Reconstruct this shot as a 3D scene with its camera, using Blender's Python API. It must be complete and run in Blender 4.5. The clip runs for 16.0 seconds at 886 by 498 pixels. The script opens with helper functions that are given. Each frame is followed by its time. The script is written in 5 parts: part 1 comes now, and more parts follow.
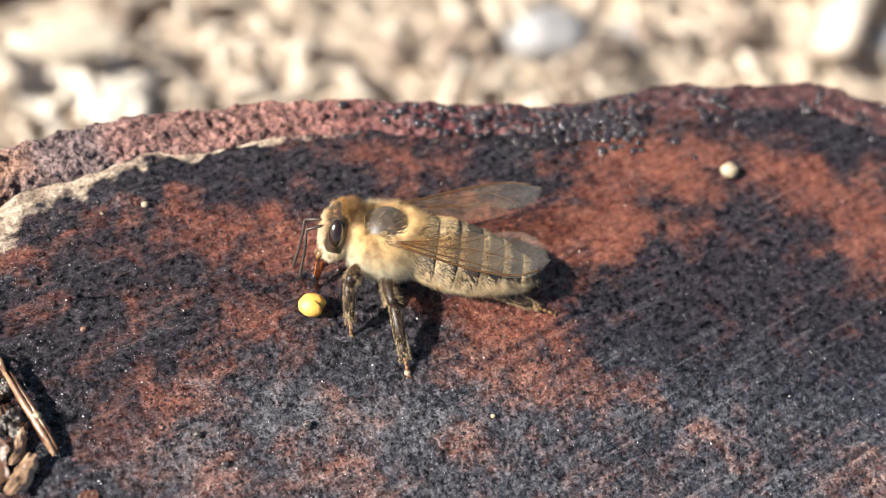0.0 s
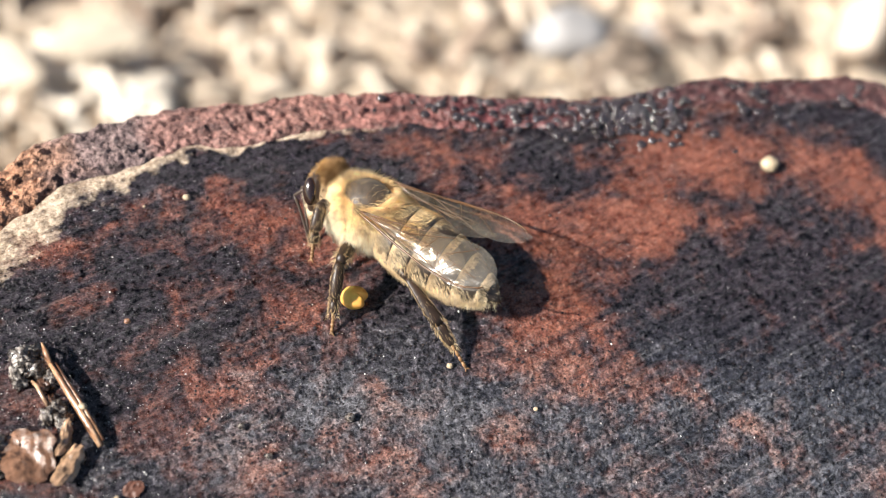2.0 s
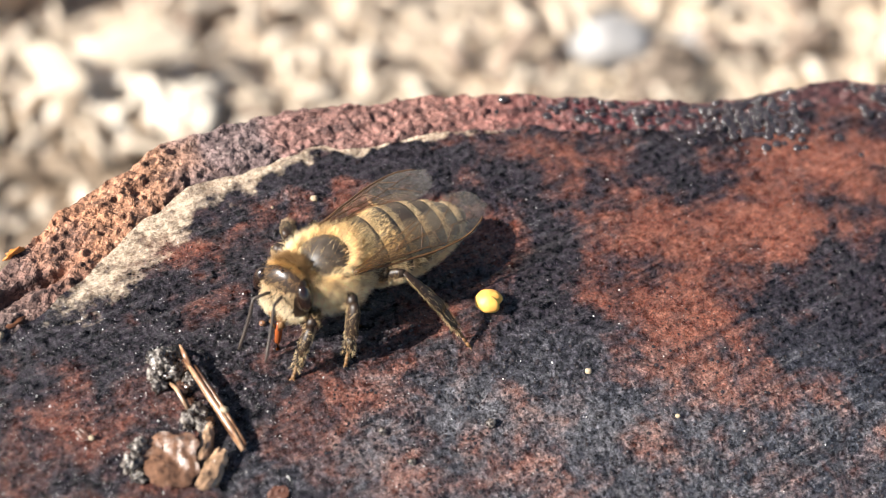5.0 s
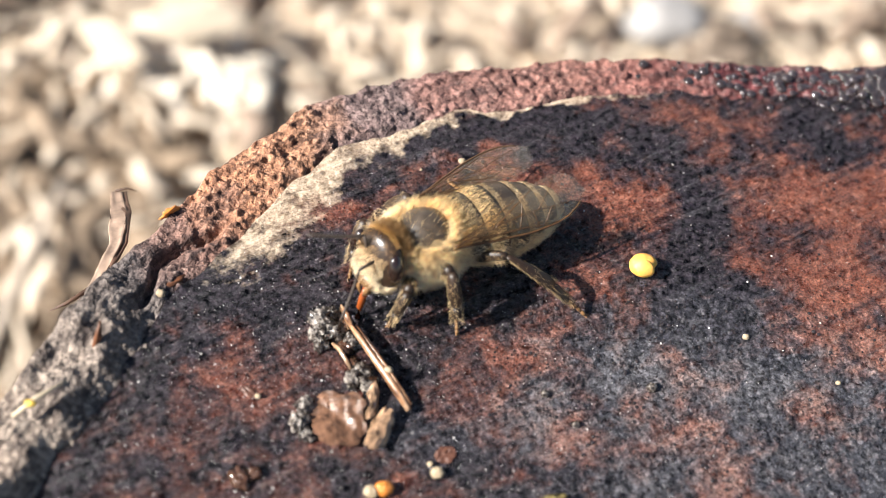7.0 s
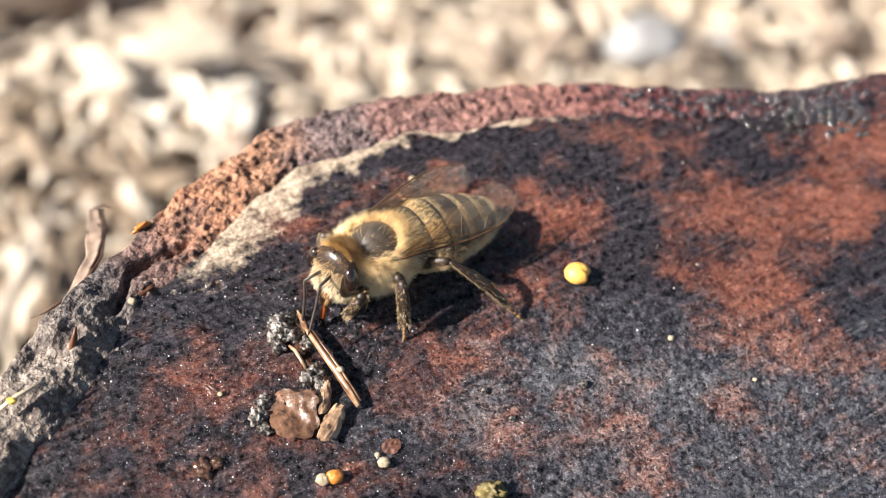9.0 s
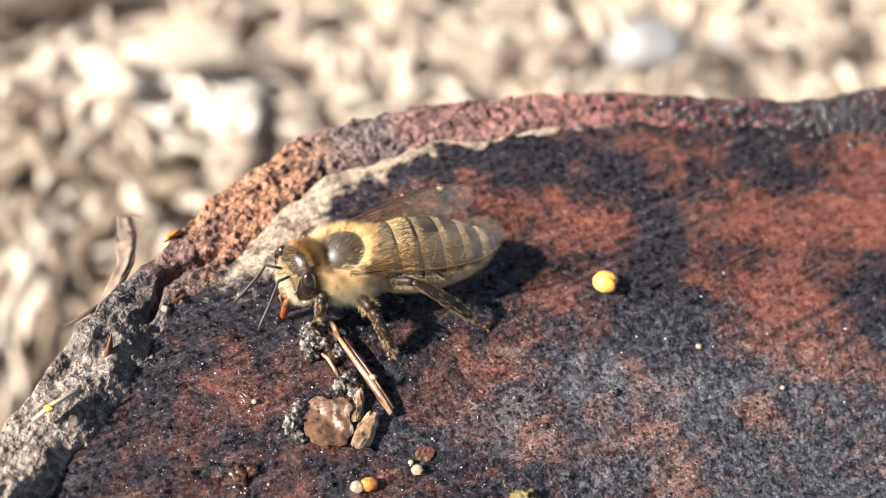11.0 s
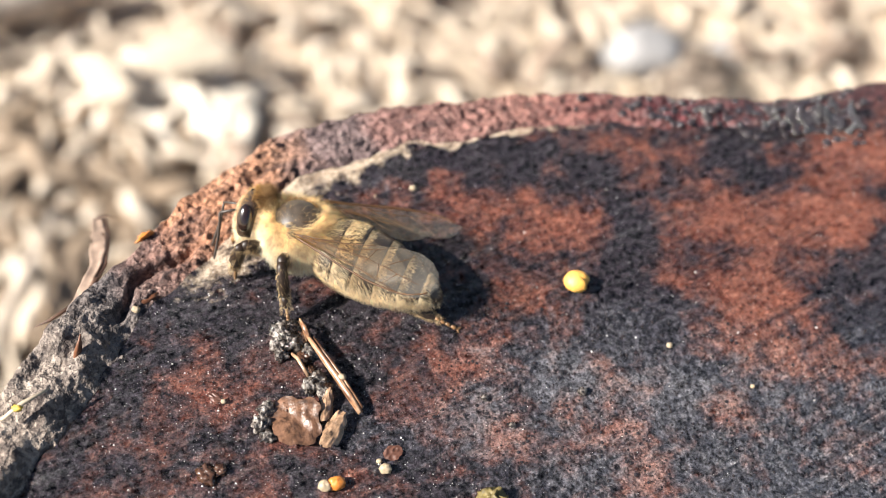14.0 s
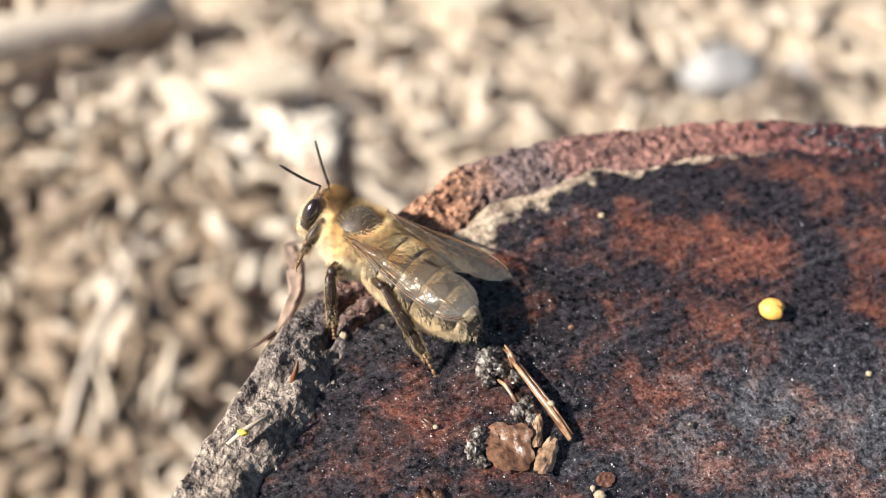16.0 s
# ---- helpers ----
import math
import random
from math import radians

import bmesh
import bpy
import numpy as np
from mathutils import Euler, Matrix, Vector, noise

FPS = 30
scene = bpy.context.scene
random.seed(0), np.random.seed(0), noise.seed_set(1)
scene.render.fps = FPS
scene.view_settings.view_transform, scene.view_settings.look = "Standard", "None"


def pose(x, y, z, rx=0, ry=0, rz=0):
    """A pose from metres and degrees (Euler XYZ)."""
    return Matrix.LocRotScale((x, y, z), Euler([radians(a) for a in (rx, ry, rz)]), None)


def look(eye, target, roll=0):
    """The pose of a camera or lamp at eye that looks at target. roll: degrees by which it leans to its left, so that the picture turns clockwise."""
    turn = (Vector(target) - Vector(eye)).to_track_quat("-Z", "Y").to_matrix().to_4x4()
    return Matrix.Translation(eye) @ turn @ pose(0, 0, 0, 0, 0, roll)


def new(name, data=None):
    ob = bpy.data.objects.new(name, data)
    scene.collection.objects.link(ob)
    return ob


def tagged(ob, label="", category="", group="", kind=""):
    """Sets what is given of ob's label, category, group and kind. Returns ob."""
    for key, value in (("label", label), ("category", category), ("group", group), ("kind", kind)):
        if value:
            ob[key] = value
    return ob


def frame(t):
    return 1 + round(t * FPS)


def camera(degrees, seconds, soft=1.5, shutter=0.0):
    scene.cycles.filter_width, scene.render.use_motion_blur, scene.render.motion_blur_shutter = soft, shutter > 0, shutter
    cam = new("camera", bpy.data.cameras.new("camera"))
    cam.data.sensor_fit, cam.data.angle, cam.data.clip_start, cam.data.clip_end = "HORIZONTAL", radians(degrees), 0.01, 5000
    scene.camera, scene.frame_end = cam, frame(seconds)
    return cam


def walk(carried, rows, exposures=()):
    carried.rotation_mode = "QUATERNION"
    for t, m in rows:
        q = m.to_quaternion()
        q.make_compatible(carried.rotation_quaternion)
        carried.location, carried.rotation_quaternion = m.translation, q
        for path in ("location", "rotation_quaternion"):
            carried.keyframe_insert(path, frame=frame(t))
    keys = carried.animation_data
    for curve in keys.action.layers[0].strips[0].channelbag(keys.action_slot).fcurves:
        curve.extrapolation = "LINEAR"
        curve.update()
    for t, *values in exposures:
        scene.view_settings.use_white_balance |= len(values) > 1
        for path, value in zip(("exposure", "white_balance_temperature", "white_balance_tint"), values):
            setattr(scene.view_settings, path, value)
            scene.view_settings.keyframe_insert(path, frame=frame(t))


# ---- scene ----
cam = camera(41.0, 16.0, soft=0.72)
cam.data.dof.use_dof = True
cam.data.dof.focus_distance = 0.0673
cam.data.dof.aperture_fstop = 32.0
cam.data.dof.aperture_blades = 0
METRES, EYE, TILT, LEAN, TURN = 0.040, 0.0600, -55.05, -8.2, 0.0
ROWS = [
    (0.0, 0.0000, 0.0000, 0.0000, 0.00, 0.00, -0.00),
    (0.5, -0.0001, -0.0125, 0.0026, 0.29, 0.28, 0.05),
    (1.0, -0.0136, -0.0108, 0.0002, 0.46, 0.36, 0.06),
    (1.5, -0.0240, -0.0039, -0.0131, 0.57, 0.05, -0.06),
    (2.0, -0.0374, 0.0021, -0.0115, 0.80, 0.03, -0.07),
    (2.5, -0.0608, -0.0030, -0.0052, 0.91, 0.20, -0.09),
    (3.0, -0.1035, 0.0125, 0.0012, 0.89, 0.47, -0.23),
    (3.2, -0.1567, 0.0097, -0.0086, 1.20, 0.82, -0.34),
    (5.3, -0.2338, 0.0349, -0.0259, 1.82, 0.31, -0.39),
    (5.5, -0.2678, 0.0297, -0.0380, 2.33, -0.00, -0.54),
    (6.0, -0.3387, 0.0113, -0.0532, 2.84, -0.28, -0.65),
    (6.5, -0.3644, 0.0360, -0.0570, 2.79, -0.23, -0.85),
    (7.0, -0.3926, 0.0357, -0.0524, 2.88, -0.37, -0.94),
    (7.5, -0.3836, 0.0204, -0.0520, 2.69, -0.19, -0.90),
    (8.0, -0.3506, -0.0160, -0.0607, 2.66, 0.04, -0.78),
    (8.5, -0.3288, -0.0736, -0.0673, 2.62, 0.36, -0.65),
    (9.0, -0.3172, -0.1089, -0.0662, 2.59, 0.62, -0.56),
    (9.5, -0.3215, -0.1216, -0.0634, 2.46, 0.78, -0.54),
    (10.0, -0.3432, -0.1162, -0.0658, 2.36, 0.83, -0.59),
    (10.2, -0.3718, -0.1242, -0.0536, 2.22, 0.70, -0.69),
    (12.5, -0.3524, -0.1203, -0.0715, 2.68, 0.87, -0.57),
    (13.0, -0.3414, -0.1180, -0.0732, 2.60, 0.79, -0.56),
    (13.5, -0.3288, -0.1176, -0.0747, 2.59, 0.87, -0.55),
    (14.0, -0.3182, -0.1275, -0.0661, 2.56, 1.02, -0.47),
    (14.5, -0.3798, -0.1379, -0.0546, 3.00, 1.48, -0.49),
    (15.0, -0.4594, -0.1337, -0.0548, 3.59, 1.73, -0.64),
    (15.5, -0.5375, -0.1461, -0.0627, 4.24, 1.82, -0.78),
    (16.0, -0.5548, -0.1630, -0.0568, 4.70, 1.94, -0.68),
]
walk(cam, [(t, pose(0, 0, EYE, TILT, LEAN, TURN) @ pose(METRES * x, METRES * y, METRES * z, 90 + pitch, roll, yaw)) for t, x, y, z, yaw, pitch, roll in ROWS],
     exposures=[(0.0, 1.30), (5.3, 1.38), (14.0, 1.38), (16.0, 1.12)])

# ---- light: low bright sun from the side, open sky ----
SUN_ELEVATION, SUN_AZIMUTH = 37.0, 198.0     # azimuth counted from +x towards +y
sky_world = bpy.data.worlds.new("sky")
scene.world = sky_world
sky_world.use_nodes = True
_wn = sky_world.node_tree.nodes
_bg = _wn["Background"]
_sky = _wn.new("ShaderNodeTexSky")
_sky.sky_type = "NISHITA"
_sky.sun_disc = False
_sky.sun_elevation = radians(SUN_ELEVATION)
_sky.sun_rotation = radians(90.0 - SUN_AZIMUTH)
sky_world.node_tree.links.new(_sky.outputs[0], _bg.inputs[0])
_bg.inputs[1].default_value = 0.043
sun_data = bpy.data.lights.new("sun", "SUN")
sun_data.energy = 5.0
sun_data.angle = radians(0.6)
sun_data.color = (1.0, 0.958, 0.90)
sun = new("sun", sun_data)
_ce = math.cos(radians(SUN_ELEVATION))
_to_sun = Vector((_ce * math.cos(radians(SUN_AZIMUTH)), _ce * math.sin(radians(SUN_AZIMUTH)), math.sin(radians(SUN_ELEVATION))))
sun.matrix_basis = look(_to_sun * 2.0, (0, 0, 0))

# ---- mesh and material helpers ----
MM = 0.001


class Build:
    """Collects vertices and faces (in millimetres) of one mesh."""

    def __init__(self):
        self.v, self.f = [], []

    def add(self, verts, faces):
        n = len(self.v)
        self.v.extend(tuple(p) for p in verts)
        self.f.extend(tuple(i + n for i in face) for face in faces)
        return self

    def tube(self, path, radii, sides=8, flat=1.0, cap=True, up=(0, 0, 1)):
        """A swept tube; flat squeezes it along its second axis."""
        path = [Vector(p) for p in path]
        verts, faces = [], []
        k = len(path)
        for i, p in enumerate(path):
            d = (path[min(i + 1, k - 1)] - path[max(i - 1, 0)]).normalized()
            a = d.cross(Vector(up))
            if a.length < 1e-4:
                a = d.cross(Vector((0, 1, 0.01)))
            a.normalize()
            b = a.cross(d).normalized()
            r = radii[i] if isinstance(radii, (list, tuple)) else radii
            for s in range(sides):
                w = 2 * math.pi * s / sides
                verts.append(p + a * (r * flat * math.cos(w)) + b * (r * math.sin(w)))
        for i in range(k - 1):
            for s in range(sides):
                t = (s + 1) % sides
                faces.append((i * sides + s, i * sides + t, (i + 1) * sides + t, (i + 1) * sides + s))
        if cap:
            faces.append(tuple(range(sides - 1, -1, -1)))
            faces.append(tuple((k - 1) * sides + s for s in range(sides)))
        return self.add(verts, faces)

    def blob(self, centre, radii, seg=20, rings=14, bump=0.0, freq=1.0, seed=0, turn=None):
        """A rounded lump: an ellipsoid with uneven skin."""
        verts, faces = [], []
        c = Vector(centre)
        for i in range(rings + 1):
            ph = math.pi * i / rings
            for j in range(seg):
                th = 2 * math.pi * j / seg
                n = Vector((math.sin(ph) * math.cos(th), math.sin(ph) * math.sin(th), math.cos(ph)))
                k = 1.0 + (bump * noise.noise(n * freq + Vector((seed * 7.1, seed * 3.3, 0))) if bump else 0.0)
                if bump >= 0.5:
                    k += 0.6 * bump * noise.noise(n * freq * 2.7 + Vector((seed * 3.1, 5.0, seed)))
                q = Vector((n.x * radii[0] * k, n.y * radii[1] * k, n.z * radii[2] * k))
                verts.append(c + (turn @ q if turn else q))
        for i in range(rings):
            for j in range(seg):
                a, b = i * seg + j, i * seg + (j + 1) % seg
                if i == 0:
                    faces.append((a, a + seg, b + seg))
                elif i == rings - 1:
                    faces.append((a, a + seg, b))
                else:
                    faces.append((a, a + seg, b + seg, b))
        return self.add(verts, faces)

    def mesh(self, name, smooth=True):
        me = bpy.data.meshes.new(name)
        me.from_pydata([(x * MM, y * MM, z * MM) for x, y, z in self.v], [], self.f)
        if smooth:
            me.polygons.foreach_set("use_smooth", [True] * len(me.polygons))
        me.update()
        return me


def part(name, built, material, parent=None, label="", smooth=True, at=None):
    """Links a Build (or a mesh) as one object under a thing or a part."""
    me = built.mesh(name, smooth) if isinstance(built, Build) else built
    if material and not me.materials:
        me.materials.append(material)
    ob = new(name, me)
    if parent:
        ob.parent = parent
    if at is not None:
        ob.matrix_basis = at
    return tagged(ob, label) if label else ob


def thing(name, at, label, category, group="", kind=""):
    ob = new(name)
    ob.empty_display_size = 0.002
    ob.matrix_basis = at
    return tagged(ob, label, category, group, kind)


def single(name, built, material, at, label, category, group="", kind="", smooth=True):
    ob = part(name, built, material, None, "", smooth, at)
    return tagged(ob, label, category, group, kind)


class Mat:
    """A node material with a few shortcuts."""

    def __init__(self, name):
        self.m = bpy.data.materials.new(name)
        self.m.use_nodes = True
        self.t = self.m.node_tree
        self.n = self.t.nodes
        self.p = self.n["Principled BSDF"]
        self.out = self.n["Material Output"]

    def link(self, a, b):
        self.t.links.new(a, b)

    def coords(self, kind="Object"):
        return self.n.new("ShaderNodeTexCoord").outputs[kind]

    def noise(self, scale, detail=4, rough=0.55, vec=None, dist=0.0):
        x = self.n.new("ShaderNodeTexNoise")
        x.inputs["Scale"].default_value = scale
        x.inputs["Detail"].default_value = detail
        x.inputs["Roughness"].default_value = rough
        x.inputs["Distortion"].default_value = dist
        self.link(vec if vec is not None else self.coords(), x.inputs["Vector"])
        return x.outputs[0]

    def cells(self, scale, vec=None, feature="F1"):
        x = self.n.new("ShaderNodeTexVoronoi")
        x.feature = feature
        x.inputs["Scale"].default_value = scale
        self.link(vec if vec is not None else self.coords(), x.inputs["Vector"])
        return x.outputs[0]

    def stretch(self, sx, sy, sz, rz=0.0, kind="Object"):
        x = self.n.new("ShaderNodeMapping")
        x.vector_type = "TEXTURE"
        x.inputs["Scale"].default_value = (1 / sx, 1 / sy, 1 / sz)
        x.inputs["Rotation"].default_value = (0, 0, radians(rz))
        self.link(self.coords(kind), x.inputs["Vector"])
        return x.outputs[0]

    def ramp(self, fac, stops):
        x = self.n.new("ShaderNodeValToRGB")
        e = x.color_ramp.elements
        while len(e) < len(stops):
            e.new(0.5)
        for el, (pos, col) in zip(e, stops):
            el.position = pos
            el.color = (*col, 1) if isinstance(col, tuple) else (col, col, col, 1)
        self.link(fac, x.inputs[0])
        return x.outputs[0]

    def mix(self, fac, a, b, mode="MIX"):
        x = self.n.new("ShaderNodeMix")
        x.data_type = "RGBA"
        x.blend_type = mode
        for val, sock in ((fac, x.inputs[0]), (a, x.inputs[6]), (b, x.inputs[7])):
            if isinstance(val, tuple):
                sock.default_value = (*val, 1)
            elif isinstance(val, (int, float)):
                sock.default_value = val
            else:
                self.link(val, sock)
        return x.outputs[2]

    def math(self, op, a, b=0.0, clamp=False):
        x = self.n.new("ShaderNodeMath")
        x.operation = op
        x.use_clamp = clamp
        for val, sock in ((a, x.inputs[0]), (b, x.inputs[1])):
            if isinstance(val, (int, float)):
                sock.default_value = val
            else:
                self.link(val, sock)
        return x.outputs[0]

    def crumbs(self, scale, vec):
        """One random grey for each cell."""
        x = self.n.new("ShaderNodeTexVoronoi")
        x.inputs["Scale"].default_value = scale
        self.link(vec, x.inputs["Vector"])
        sp = self.n.new("ShaderNodeSeparateColor")
        self.link(x.outputs["Color"], sp.inputs[0])
        return sp.outputs[0], x.outputs["Distance"]

    def warp(self, scale, amount):
        """Object coordinates pushed about by noise."""
        x = self.n.new("ShaderNodeTexNoise")
        x.inputs["Scale"].default_value = scale
        x.inputs["Detail"].default_value = 3
        self.link(self.coords(), x.inputs["Vector"])
        v = self.n.new("ShaderNodeVectorMath")
        v.operation = "MULTIPLY_ADD"
        v.inputs[1].default_value = (amount, amount, amount)
        self.link(x.outputs["Color"], v.inputs[0])
        self.link(self.coords(), v.inputs[2])
        return v.outputs[0]

    def attr(self, name):
        x = self.n.new("ShaderNodeAttribute")
        x.attribute_name = name
        return x

    def island(self):
        return self.n.new("ShaderNodeNewGeometry").outputs["Random Per Island"]

    def set(self, **kw):
        names = {"color": "Base Color", "rough": "Roughness", "metal": "Metallic", "coat": "Coat Weight", "coat_rough": "Coat Roughness",
                 "ior": "IOR", "spec": "Specular IOR Level", "trans": "Transmission Weight", "sss": "Subsurface Weight", "sheen": "Sheen Weight"}
        for k, val in kw.items():
            sock = self.p.inputs[names[k]]
            if isinstance(val, tuple):
                sock.default_value = (*val, 1)
            elif isinstance(val, (int, float)):
                sock.default_value = val
            else:
                self.link(val, sock)
        return self

    def bump(self, height, distance, strength=1.0, chain=None):
        x = self.n.new("ShaderNodeBump")
        x.inputs["Strength"].default_value = strength
        x.inputs["Distance"].default_value = distance
        self.link(height, x.inputs["Height"])
        if chain:
            self.link(chain, x.inputs["Normal"])
        self.link(x.outputs[0], self.p.inputs["Normal"])
        return x.outputs[0]

    def translucent(self, amount, color):
        """Mixes some light through the surface."""
        tr = self.n.new("ShaderNodeBsdfTranslucent")
        mx = self.n.new("ShaderNodeMixShader")
        mx.inputs[0].default_value = amount
        if isinstance(color, tuple):
            tr.inputs[0].default_value = (*color, 1)
        else:
            self.link(color, tr.inputs[0])
        self.link(self.p.outputs[0], mx.inputs[1])
        self.link(tr.outputs[0], mx.inputs[2])
        self.link(mx.outputs[0], self.out.inputs[0])
        return self


def plain(name, color, rough=0.6, var=0.35, scale=900, bump=0.00003, **kw):
    """A natural material: one hue in two scales of variation, with fine relief."""
    m = Mat(name)
    a, b = m.noise(scale, 5), m.noise(scale * 0.22, 3)
    dark = tuple(c * (1 - var) for c in color)
    lite = tuple(min(1, c * (1 + var)) for c in color)
    c1 = m.ramp(a, [(0.3, dark), (0.7, lite)])
    c2 = m.mix(m.ramp(b, [(0.35, 0.0), (0.65, 0.6)]), c1, dark)
    m.set(color=c2, rough=rough, **kw)
    m.bump(a, bump)
    return m


# ---- numeric noise for reliefs ----
def lattice(ix, iy, seed):
    h = np.sin(ix * 127.1 + iy * 311.7 + seed * 74.7) * 43758.5453
    return h - np.floor(h)


def vnoise(x, y, seed=0):
    ix, iy = np.floor(x), np.floor(y)
    fx, fy = x - ix, y - iy
    fx, fy = fx * fx * (3 - 2 * fx), fy * fy * (3 - 2 * fy)
    a = lattice(ix, iy, seed) * (1 - fx) + lattice(ix + 1, iy, seed) * fx
    b = lattice(ix, iy + 1, seed) * (1 - fx) + lattice(ix + 1, iy + 1, seed) * fx
    return a * (1 - fy) + b * fy


def fbm(x, y, seed=0, octaves=4):
    s, amp, tot = 0.0, 1.0, 0.0
    for o in range(octaves):
        s = s + amp * vnoise(x * 2 ** o + 17.3 * o, y * 2 ** o - 9.1 * o, seed + o)
        tot += amp
        amp *= 0.5
    return s / tot


def worley(x, y, seed=0):
    """Distance to the nearest of scattered points, one in each unit cell."""
    ix, iy = np.floor(x), np.floor(y)
    best = np.full(np.shape(x), 9.0)
    for dx in (-1, 0, 1):
        for dy in (-1, 0, 1):
            cx, cy = ix + dx, iy + dy
            best = np.minimum(best, np.hypot(cx + lattice(cx, cy, seed) - x, cy + lattice(cx, cy, seed + 13) - y))
    return best


def smooth(a, b, x):
    t = np.clip((x - a) / (b - a), 0, 1)
    return t * t * (3 - 2 * t)


# ---- materials ----
def cut_wood_material():
    """Resin-blackened, rust-stained sawn wood, damp, with saw grain and small pits."""
    m = Mat("resin_blackened_wood")
    z = m.attr("zones")
    sep = m.n.new("ShaderNodeSeparateColor")
    m.link(z.outputs["Color"], sep.inputs[0])
    rust, pale, dust, coarse = sep.outputs[0], sep.outputs[1], sep.outputs[2], z.outputs["Alpha"]

    def about(fac, k):
        return m.math("MULTIPLY", m.math("SUBTRACT", fac, 0.5), k)

    def total(*terms):
        out = terms[0]
        for t in terms[1:]:
            out = m.math("ADD", out, t)
        return out
    big, mid, fine = m.noise(370, 6, 0.62, None, 0.6), m.noise(1000, 7, 0.7), m.noise(5200, 5, 0.7)
    grain = m.noise(1500, 5, 0.65, m.stretch(0.16, 1.7, 1.0, 33))
    streak = m.noise(2100, 4, 0.6, m.stretch(0.06, 1.3, 1.0, 33))
    furrow = m.noise(620, 5, 0.6, m.stretch(0.13, 1.5, 1.0, 33))
    pits = m.cells(2300, m.warp(1900, 0.00075))
    speck = m.mix(0.4, m.noise(2300, 4, 0.6, None, 0.4), fine)
    # rust red against black, ragged at three scales and along the grain
    edge = total(rust, about(big, 1.75), about(mid, 0.65), about(fine, 0.28), about(streak, 0.45))
    rmask = m.ramp(edge, [(0.20, 0.0), (0.40, 0.26), (0.60, 0.74), (0.88, 1.0)])
    # black wood; its blue-grey tones also paint in reflected sky
    wet = m.ramp(speck, [(0.43, (0.0014, 0.0014, 0.0026)), (0.50, (0.0140, 0.0086, 0.0120)), (0.59, (0.036, 0.025, 0.032)), (0.72, (0.092, 0.080, 0.092))])
    dry = m.ramp(speck, [(0.39, (0.0040, 0.0046, 0.0080)), (0.48, (0.018, 0.021, 0.032)), (0.57, (0.050, 0.056, 0.075)), (0.68, (0.120, 0.125, 0.145))])
    black = m.mix(total(m.math("MULTIPLY", coarse, 0.6), m.math("MULTIPLY", dust, 0.6)), wet, dry)
    red = m.ramp(m.mix(0.35, speck, mid), [(0.34, (0.048, 0.015, 0.011)), (0.45, (0.140, 0.042, 0.027)), (0.55, (0.245, 0.084, 0.050)), (0.70, (0.42, 0.185, 0.120))])
    col = m.mix(rmask, black, red)
    # greyish dust clinging to the ridges
    net = m.ramp(total(m.mix(0.5, m.noise(900, 6, 0.65), speck), m.math("MULTIPLY", m.math("SUBTRACT", dust, 0.5), 0.26)), [(0.48, 0.0), (0.62, 0.75)])
    col = m.mix(net, col, m.mix(rmask, (0.165, 0.152, 0.158), (0.36, 0.235, 0.195)))
    col = m.mix(m.math("MULTIPLY", dust, 0.55), col, m.mix(1.0, m.mix(rmask, (0.105, 0.108, 0.125), (0.30, 0.20, 0.175)), m.ramp(speck, [(0.38, 0.25), (0.52, 0.85), (0.66, 1.7)]), "MULTIPLY"))
    # saw grain: pale scratches and dark furrows
    col = m.mix(m.math("MULTIPLY", m.ramp(streak, [(0.54, 0.0), (0.70, 0.8)]), total(0.22, m.math("MULTIPLY", coarse, 0.75))), col, m.mix(rmask, (0.19, 0.185, 0.195), (0.38, 0.215, 0.16)))
    col = m.mix(m.math("MULTIPLY", m.ramp(streak, [(0.30, 0.9), (0.46, 0.0)]), total(0.40, m.math("MULTIPLY", coarse, 0.5))), col, (0.006, 0.006, 0.009))
    col = m.mix(m.math("MULTIPLY", m.ramp(furrow, [(0.36, 0.9), (0.52, 0.0)]), m.math("MULTIPLY", coarse, 0.7)), col, (0.007, 0.0075, 0.011))
    # pits: the shade inside them is painted in near-black
    hole = m.math("MULTIPLY", m.ramp(pits, [(0.12, 0.97), (0.30, 0.0)]), m.math("ADD", 0.12, m.math("MAXIMUM", dust, coarse), True))
    col = m.mix(hole, col, (0.005, 0.005, 0.008))
    col = m.mix(1.0, col, m.ramp(m.noise(9500, 3, 0.6), [(0.36, 0.40), (0.50, 0.95), (0.64, 1.65)]), "MULTIPLY")
    # bare pale sapwood by the bark
    pmask = m.ramp(total(pale, about(m.mix(0.75, grain, mid), 2.8)), [(0.42, 0.0), (1.00, 1.0)])
    bare = m.ramp(m.mix(0.5, m.mix(0.7, grain, mid), fine), [(0.36, (0.10, 0.062, 0.045)), (0.45, (0.40, 0.285, 0.195)), (0.54, (0.66, 0.52, 0.38)), (0.66, (0.82, 0.71, 0.57))])
    col = m.mix(pmask, col, bare)
    cavity = m.ramp(speck, [(0.40, 0.0), (0.51, 1.0)])
    m.set(color=col, rough=m.mix(pmask, m.ramp(mid, [(0.3, 0.20), (0.7, 0.46)]), (0.75, 0.75, 0.75)), spec=m.math("MULTIPLY", cavity, 0.22),
          coat=m.math("MULTIPLY", m.math("SUBTRACT", cavity, pmask, True), 0.75), coat_rough=0.18)
    b1 = m.bump(m.noise(2600, 8, 0.8), 0.00018, 0.9)
    b2 = m.bump(streak, 0.00016, 0.8, m.bump(furrow, 0.0005, 0.7, b1))
